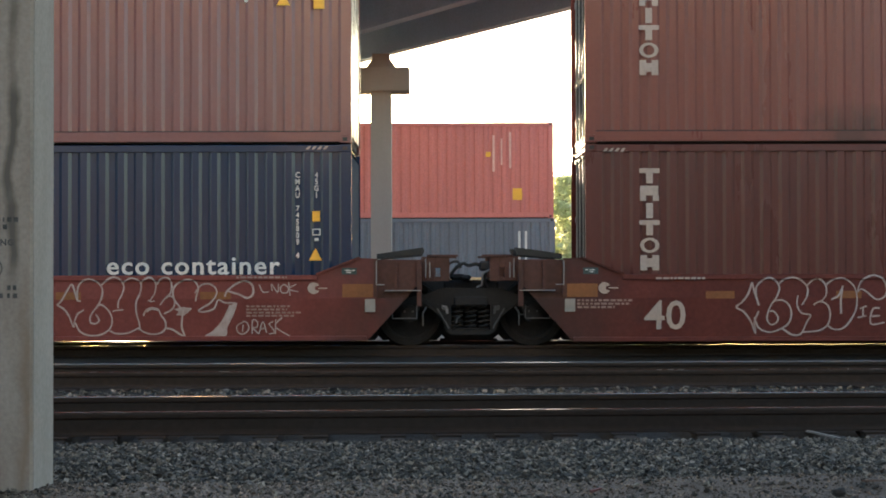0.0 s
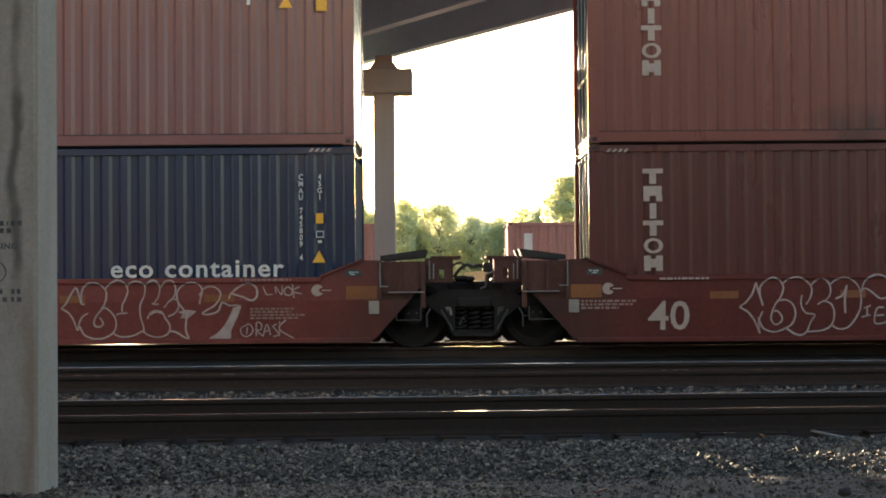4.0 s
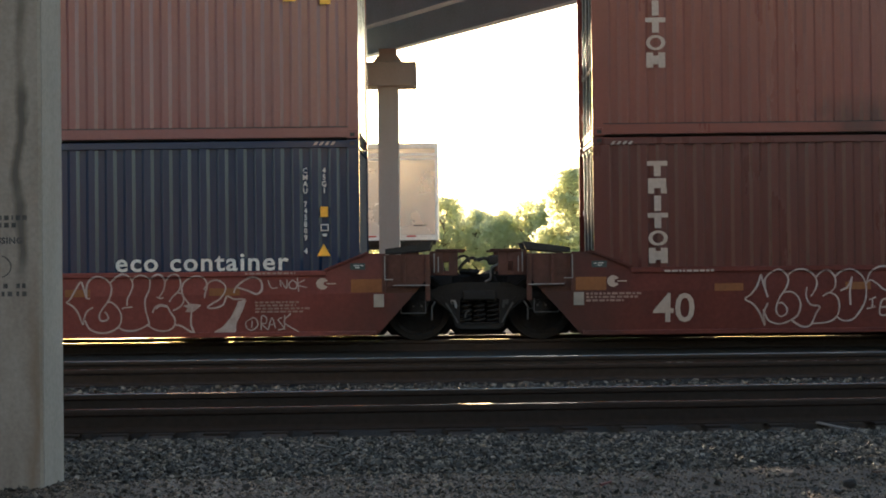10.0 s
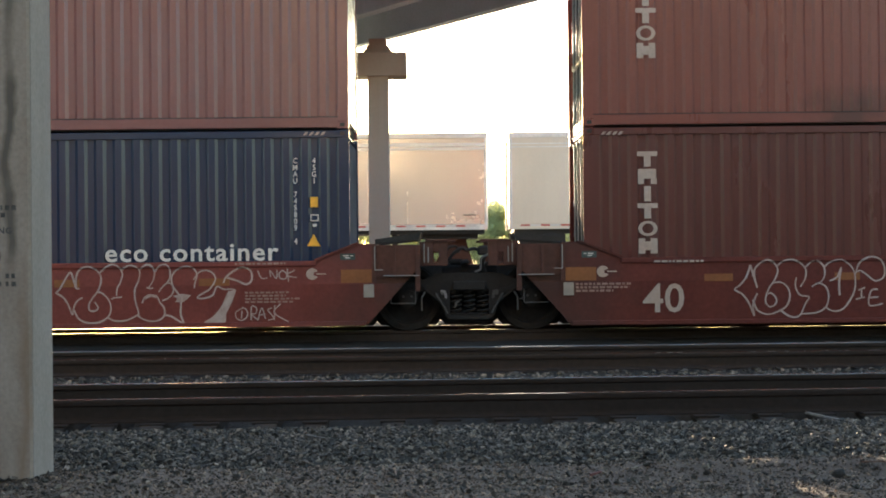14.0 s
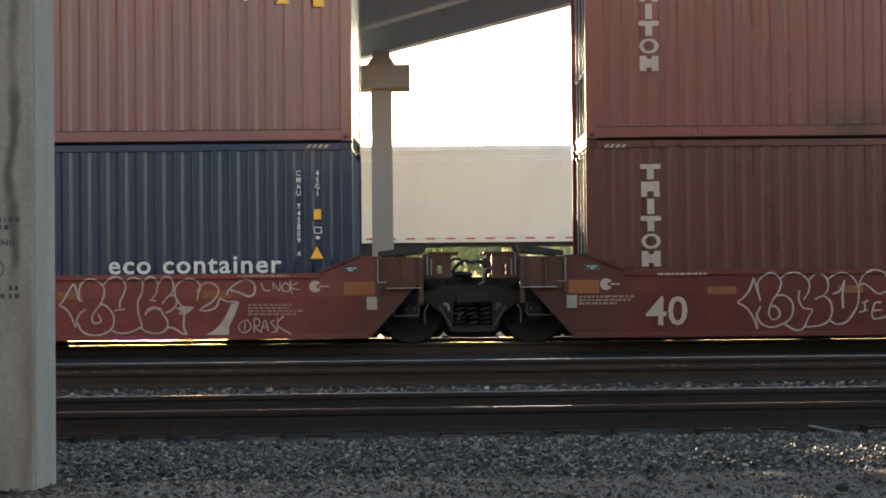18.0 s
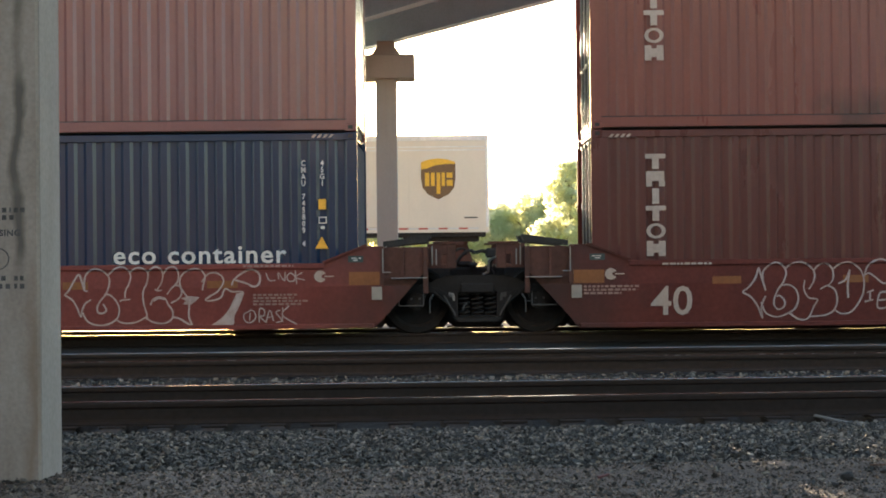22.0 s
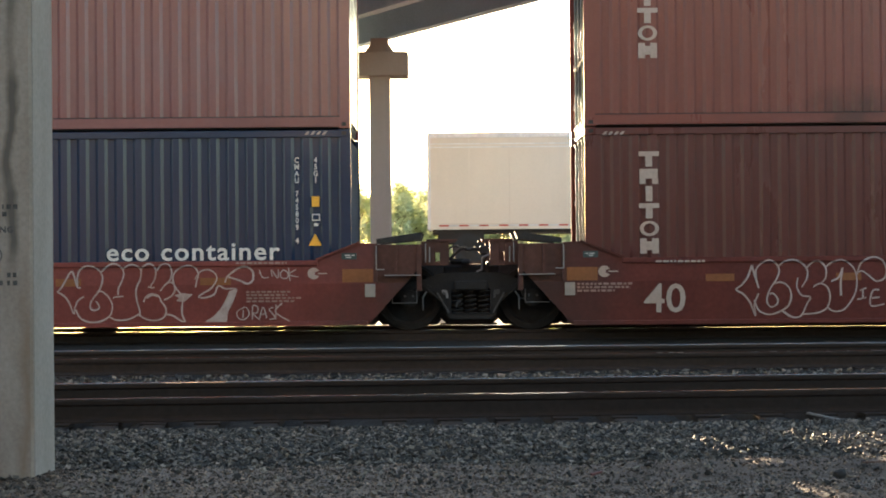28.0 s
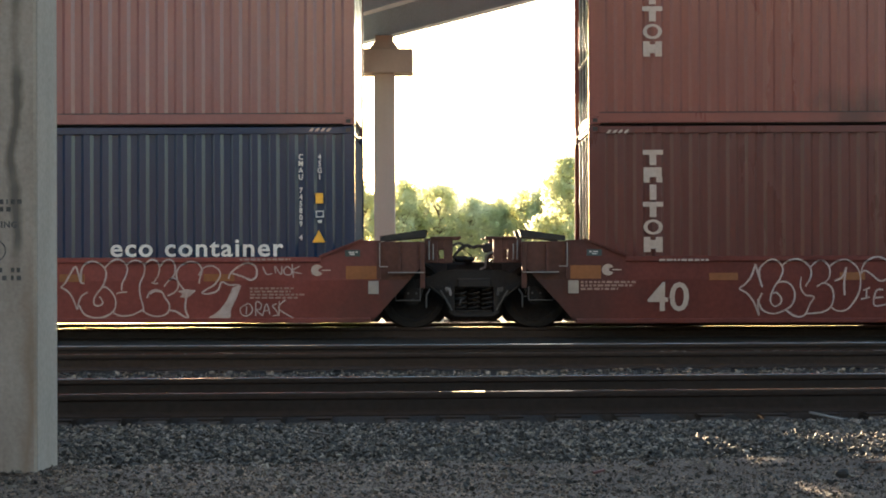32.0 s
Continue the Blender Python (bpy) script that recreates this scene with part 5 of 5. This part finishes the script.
# second stack
g2 = far_box(-12.07, 12.19, 2.675, 2.591, FAR_GREEN, "sea green container with large white lettering blocks")
x = 2.95
for k, w in enumerate((0.37, 0.37, 0.17, 0.37, 0.37, 0, 0.37, 0.37, 0.17, 0.37, 0.37, 0.17, 0.37, 0.37, 0.37)):
    if w > 0.2:
        for q in (x, x + w - 0.15):
            fmark(g2, q, q + 0.15, 0.79, 1.64, FAR_CREAM, "painted_bar")
        x += w + 0.085
    elif w:
        fmark(g2, x, x + w, 0.79, 1.64, FAR_CREAM, "painted_block")
        x += w + 0.085
    else:
        x += 0.76
for k in range(6):
    z = 2.05 - k * 0.29
    part("painted_block", boxes((0.85, 1.15, FACE - 0.004, FACE, z, z + 0.06), (0.88, 1.12, FACE - 0.004, FACE, z - 0.12, z - 0.06)), FAR_CREAM, g2)
for x in (10.9, 11.1, 11.3):
    fmark(g2, x, x + 0.14, 2.18, 2.24, FAR_CREAM, "small_print")
n2 = far_box(-12.0, 6.0, ZF1 - 0.16, H86, FAR_NAVY, "dark blue short container with a white painted arc")
part("painted_arc", stroke([(1.57, 1.50), (1.82, 1.87), (2.32, 2.10), (3.02, 2.17)], 0.08), FAR_CREAM, n2).location.y = FACE - 0.004
for x in (5.28, 5.55):
    fmark(n2, x, x + 0.05, 1.5, 2.1, FAR_CREAM, "small_print")


def yellow_box(x_right, label):
    c = far_box(x_right, 6.06, ZF1 - 0.16, H86, FAR_YELLOW, label)
    for k in range(3):
        fmark(c, 2.55 + k * 0.36, 2.73 + k * 0.36, 1.25, 1.78, BLACK_MARK, "painted_block")
    for x0 in (0.55, 0.95):
        for k in range(3):
            fmark(c, x0, x0 + 0.2, 1.75 + k * 0.2, 1.87 + k * 0.2, BLACK_MARK, "small_print")
    return c


yellow_box(-18.06, "ochre yellow short container under a green one")
far_well(-12.0, 12.2, "yellow well car of the passing train")
# single layer
yellow_box(-27.45, "ochre yellow short container alone in its well")
m3 = far_box(-33.5, 6.06, ZF1 - 0.16, H86, FAR_MAROON, "maroon short container with white markings")
for x0, x1, z0, z1 in ((4.9, 5.0, 1.3, 2.2), (5.15, 5.25, 1.3, 2.2), (0.5, 0.75, 1.7, 2.25)):
    fmark(m3, x0, x1, z0, z1, WHITE, "small_print")
far_well(-27.4, 12.2, "yellow well car of the passing train")
m5 = far_box(-43.07, 12.19, ZF1 - 0.16, 2.591, FAR_MAROON, "maroon long container with white letters")
for z in (1.95, 1.45):
    fmark(m5, 0.95, 1.16, z, z + 0.38, WHITE, "painted_block")
far_well(-43.07, 12.2, "yellow well car of the passing train")


def trailer(x_right, L, alu, logo, label):
    """A box trailer carried on a low spine car; leading end at x L."""
    t = thing("box_trailer", label, "trailer", pose(x_right - L, FAR_Y, 1.92), "trailers on the passing train")
    H, W = 2.92, 1.24
    skin = TRAILER_ALU if alu else TRAILER_WHITE
    part("body", boxes((0.02, L - 0.06, -W, W, 0.14, H - 0.04), bevel=0.03), skin, t)
    n = max(6, round(L / 1.22))
    for k in range(1, n):
        part("panel_joint", boxes((L * k / n - 0.02, L * k / n + 0.02, -W - 0.002, -W + 0.001, 0.2, H - 0.2)), skin, t)
    part("top_rail", boxes((0.0, L, -W - 0.014, -W + 0.05, H - 0.16, H), (0.0, L, W - 0.05, W + 0.014, H - 0.16, H), bevel=0.01), RAIL_ALU, t)
    part("roof", boxes((0.03, L - 0.03, -W + 0.04, W - 0.04, H - 0.05, H - 0.012)), TRAILER_WHITE, t)
    for z, h in ((H - 0.40, 0.10), (H - 0.52, 0.08)) if alu else ((H - 0.36, 0.035), (H - 0.46, 0.035)):
        part("upper_band", boxes((0.02, L - 0.04, -W - 0.008, -W + 0.01, z, z + h)), RAIL_ALU, t)
    part("bottom_rail", boxes((0.0, L - 0.02, -W - 0.012, -W + 0.04, 0.0, 0.16), (0.0, L - 0.02, W - 0.04, W + 0.012, 0.0, 0.16)), RAIL_ALU if alu else TRAILER_WHITE, t)
    part("rear_frame", boxes((-0.05, 0.05, -W - 0.015, -W + 0.12, 0, H), (-0.05, 0.05, W - 0.12, W + 0.015, 0, H), (-0.05, 0.05, -W, W, H - 0.14, H), bevel=0.01), RAIL_ALU, t)
    for s in (-1, 1):
        y = s * (W - 0.05)
        part("nose_post", rods(((L - 0.06, y, 0.02), (L - 0.06, y, H - 0.02), 0.062), seg=12), RAIL_ALU, t)
    part("nose_wall", boxes((L - 0.06, L, -W + 0.05, W - 0.05, 0.02, H - 0.02)), TRAILER_WHITE, t)
    k = 0
    x = 0.3
    while x < L - 0.5:
        part("reflective_tape", boxes((x, x + 0.28, -W - 0.016, -W - 0.01, 0.09, 0.14)), TAPE_RED, t)
        part("reflective_tape", boxes((x + 0.28, x + 0.6, -W - 0.0158, -W - 0.01, 0.09, 0.14)), TAPE_WHITE, t, "silver tape")
        x += 0.6
    part("underframe", boxes((0.1, L - 0.1, -W + 0.1, W - 0.1, -0.12, 0.02), (L - 2.6, L - 0.3, -0.9, 0.9, -0.26, -0.1)), GRIME, t)
    axles = (1.2,) if L < 10 else (0.95, 2.2)
    for ax in axles:
        for s in (-1, 1):
            wh = part("wheel", rods(((0, 0, 0), (0, s * 0.5, 0), 0.50), seg=24), TYRE, t)
            wh.location = (ax, s * 0.68, -0.60)
            part("rim", rods(((0, s * 0.4, 0), (0, s * 0.51, 0), 0.27), seg=16), GRIME, wh)
        part("axle", rods(((ax, -0.9, -0.60), (ax, 0.9, -0.60), 0.07)), GRIME, t)
    part("suspension", boxes((axles[0] - 0.95, axles[-1] + 0.45, -1.12, -0.5, -0.44, -0.1), (axles[0] - 0.95, axles[-1] + 0.45, 0.5, 1.12, -0.44, -0.1), (axles[0] - 0.8, axles[-1] + 0.3, -0.5, 0.5, -0.36, -0.1), bevel=0.02), GRIME, t)
    part("landing_gear", boxes((L - 2.9, L - 2.78, -0.85, -0.73, -0.85, 0.0), (L - 2.9, L - 2.78, 0.73, 0.85, -0.85, 0.0), (L - 2.86, L - 2.82, -0.8, 0.8, -0.5, -0.44)), GRIME, t)
    part("mud_flap", boxes((0.3, 0.32, -1.15, -0.65, -0.95, -0.1), (0.3, 0.32, 0.65, 1.15, -0.95, -0.1)), TYRE, t)
    if logo:
        cx = L - 1.52 if logo == "front" else 1.59
        cz, w, h = 1.62, 0.52, 0.63
        y = -W - 0.004
        shield = [(-w, h * 0.80), (-w, -0.1), (-w * 0.92, -0.45), (-w * 0.6, -0.72), (0, -1.0 * h - 0.28), (w * 0.6, -0.72), (w * 0.92, -0.45), (w, -0.1), (w, h * 0.80), (w * 0.5, h * 0.93), (0, h * 0.96), (-w * 0.5, h * 0.93)]
        sh = part("shield_sign", slab([(cx + a, cz + b * 0.8 + 0.1) for a, b in shield], y - 0.004, y), SHIELD_BROWN, t, "brown and gold shield sign")
        top = [(-w, 0.28), (-w, 0.5), (-w * 0.5, 0.585), (0, 0.61), (w * 0.5, 0.585), (w, 0.5), (w, 0.44), (w * 0.4, 0.44), (-w * 0.2, 0.40), (-w * 0.7, 0.30)]
        part("gold_sweep", slab([(cx + a, cz + b) for a, b in top], y - 0.008, y - 0.003), SHIELD_GOLD, sh)
        for x0, x1, z0, z1 in ((-0.40, -0.27, -0.22, 0.18), (-0.22, -0.11, -0.22, 0.18), (-0.05, 0.06, -0.46, 0.18), (0.10, 0.20, -0.22, 0.18), (0.25, 0.43, -0.22, -0.04), (0.25, 0.43, 0.02, 0.18)):
            part("gold_block", boxes((cx + x0, cx + x1, y - 0.008, y - 0.003, cz + z0, cz + z1)), SHIELD_GOLD, sh)
    part("small_print", boxes((L - 0.75, L - 0.35, -W - 0.006, -W, 0.42, 0.46)), BLACK_MARK, t)
    return carried(t)


def spine_car(x_right, L, hitch=None):
    c = thing("spine_car", "grimy dark spine car under a box trailer", "rail car", pose(x_right - L, FAR_Y, 0), "cars of the passing train")
    part("centre_sill", boxes((-2.2, L + 1.6, -0.35, 0.35, 0.42, 0.80), bevel=0.02), CAR_DARK, c)
    part("wheel_platform", boxes((-0.2, 3.2, -1.35, 1.35, 0.74, 0.82)), CAR_DARK, c)
    for y in (-1.36, 1.36):
        part("side_lip", boxes((-0.2, 3.2, y - 0.02, y + 0.02, 0.74, 0.95)), CAR_DARK, c)
    hx = L - 0.9
    part("hitch", slab([(hx - 0.8, 0.78), (hx + 0.5, 0.78), (hx + 0.25, 1.6), (hx + 0.3, 1.66), (hx - 0.35, 1.66), (hx - 0.3, 1.6)], -0.3, 0.3), CAR_DARK, c)
    if hitch:
        part("hitch", boxes((hitch - 0.32, hitch + 0.32, -0.45, 0.45, 1.80, 1.86), (hitch - 0.12, hitch + 0.12, -0.2, 0.2, 0.4, 1.80)), CAR_DARK, c)
    for x in (-1.9, -0.3, L + 0.2, L + 1.6):
        for s in (-1, 1):
            wh = part("wheel", wheel_mesh(bmesh.new(), -s, 18), WHEEL, c)
            wh.location = (x, s * 0.7555, 0.483)
    for a in (-1.1, L + 0.9):
        part("truck_frame", boxes((a - 1.1, a + 1.1, -1.05, -0.92, 0.38, 0.66), (a - 1.1, a + 1.1, 0.92, 1.05, 0.38, 0.66), (a - 0.2, a + 0.2, -1.0, 1.0, 0.3, 0.42)), GRIME, c)
    return carried(c)


WHITE_T = "plain white box trailer with a brown and gold shield"
ALU_T = "bare aluminium box trailer with a brown and gold shield"
LOAD = [(-60.58, 8.53, True, "front"), (-77.98, 13.82, False, "front"), (-103.94, 8.46, True, "rear"), (-115.73, 8.46, False, "front"),
        (-134.45, 8.46, False, "front"), (-143.60, 8.46, True, "rear"), (-162.55, 8.46, False, "rear"), (-174.12, 16.18, False, "front"),
        (-191.63, 8.46, False, "front"), (-209.28, 8.46, True, "front"), (-226.69, 8.42, False, "front"), (-252.40, 8.50, True, "rear"),
        (-264.27, 8.46, False, "front"), (-282.00, 8.46, False, "front"), (-299.67, 8.46, False, "front"), (-317.26, 8.5, False, "front")]
for i, (xr, ln, alu, logo) in enumerate(LOAD):
    trailer(xr, ln, alu, logo, ALU_T if alu else WHITE_T)
    spine_car(xr, ln, 10.0 if i == 4 else None)

# ---- trees beyond the far track ----
def leaf_material(name, rgb, glow):
    m = bpy.data.materials.new(name)
    m.use_nodes = True
    n, l = m.node_tree.nodes, m.node_tree.links
    bsdf, out = n["Principled BSDF"], n["Material Output"]
    geo = n.new("ShaderNodeNewGeometry")
    ramp = n.new("ShaderNodeValToRGB")
    ramp.color_ramp.elements[0].color = (*[c * 0.65 for c in rgb], 1)
    ramp.color_ramp.elements[1].color = (rgb[0] * 1.5, rgb[1] * 1.3, rgb[2], 1)
    l.new(geo.outputs["Random Per Island"], ramp.inputs[0])
    l.new(ramp.outputs[0], bsdf.inputs["Base Color"])
    bsdf.inputs["Roughness"].default_value = 0.6
    tr = n.new("ShaderNodeBsdfTranslucent")
    tr.inputs[0].default_value = (*glow, 1)
    mix = n.new("ShaderNodeMixShader")
    mix.inputs[0].default_value = 0.8
    l.new(bsdf.outputs[0], mix.inputs[1])
    l.new(tr.outputs[0], mix.inputs[2])
    l.new(mix.outputs[0], out.inputs["Surface"])
    return m


# Translucent tone is paler than leaf green: distant haze put into the colour.
LEAF = leaf_material("sunlit_leaf", (0.12, 0.145, 0.055), (0.80, 0.81, 0.56))
BARK = surface("tree_bark", (0.10, 0.075, 0.05), 0.9, big=4, small=30, bump=0.6)


def tree(x, y, height, spread, seed, leaves=11000, label="green leafy tree with sun behind its crown"):
    rng = np.random.default_rng(seed)
    t = thing("tree", label, "tree", pose(x, y, -0.5), "trees behind the tracks")
    bm = bmesh.new()
    rod(bm, (0, 0, 0), (0.1, 0, height * 0.35), height * 0.03, 10, height * 0.022)
    rod(bm, (0.1, 0, height * 0.34), (0.0, 0.1, height * 0.8), height * 0.022, 8, height * 0.006)
    clumps = []
    for k in range(44):
        a = rng.uniform(0, 2 * math.pi)
        z = height * (0.08 + 0.86 * rng.uniform(0, 1) ** 0.85)
        f = z / height
        reach = spread * (0.45 + 0.75 * math.sin(math.pi * min(1, f * 0.95 + 0.12))) * rng.uniform(0.35, 0.95)
        p = np.array((reach * math.cos(a), reach * math.sin(a), z))
        clumps.append((p, spread * rng.uniform(0.28, 0.46)))
        rod(bm, (0, 0, z * 0.72), tuple(p * np.array((0.9, 0.9, 1.0))), height * 0.008, 5, height * 0.003)
    clumps.append((np.array((0, 0, height * 0.95)), spread * 0.25))
    part("trunk", bm, BARK, t)
    per = leaves // len(clumps)
    vs, fs = [], []
    for p, r in clumps:
        d = rng.normal(size=(per, 3))
        d /= np.linalg.norm(d, axis=1)[:, None]
        c = p + d * (r * (rng.uniform(0.2, 1.0, (per, 1)) ** 0.6 + np.where(rng.uniform(size=(per, 1)) < 0.12, rng.uniform(0, 0.45, (per, 1)), 0))) * np.array((1, 1, 0.85))
        u = rng.normal(size=(per, 3))
        u /= np.linalg.norm(u, axis=1)[:, None]
        w = np.cross(u, rng.normal(size=(per, 3)))
        w /= np.linalg.norm(w, axis=1)[:, None]
        s = rng.uniform(0.08, 0.17, (per, 1)) * height / 8
        base = len(vs)
        quad = np.stack([c - u * s, c + w * s * 0.7, c + u * s, c - w * s * 0.7], 1).reshape(-1, 3)
        vs += quad.tolist()
        fs += [(base + 4 * i, base + 4 * i + 1, base + 4 * i + 2, base + 4 * i + 3) for i in range(per)]
    me = bpy.data.meshes.new("crown")
    me.from_pydata(vs, [], fs)
    me.materials.append(LEAF)
    crown = new("crown", me)
    crown.parent = t
    return t


for i, (x, y, h, s) in enumerate(((-13, 152, 8.4, 3.2), (-8.5, 149, 8.2, 3.4), (-4.2, 150, 8.3, 3.0), (-0.6, 152, 8.0, 3.0), (2.6, 155, 7.0, 2.6), (5.4, 151, 6.6, 2.5),
                                  (8.0, 150, 7.4, 2.8), (10.6, 148, 8.0, 2.8), (9.3, 112, 8.9, 2.3), (14.0, 150, 8.6, 3.0), (12.2, 116, 9.6, 2.8), (18, 152, 9.0, 3.4), (-18, 150, 9, 3.4), (23, 150, 9, 3.4),
                                  (-6, 164, 8.3, 3.4), (-2.2, 166, 7.9, 3.2), (1.4, 164, 7.3, 3.2), (4.3, 166, 6.6, 3.0), (7.4, 165, 6.9, 3.0), (11.6, 166, 8.0, 3.2))):
    tree(x, y, h * (1.09 if y > 140 else 1.0), s, 40 + i, 8000 if y > 160 else 11000)


# ---- what moves ----
def motions():
    """The far train rolls past at one steady speed."""
    times = [0.0, 0.1, 0.2] + [float(k) for k in range(1, 32)] + [31.8, 31.9, 32.0]
    for ob, start in moving:
        walk(ob, [(t, Matrix.Translation((SPEED * t, 0, 0)) @ start) for t in times])


motions()
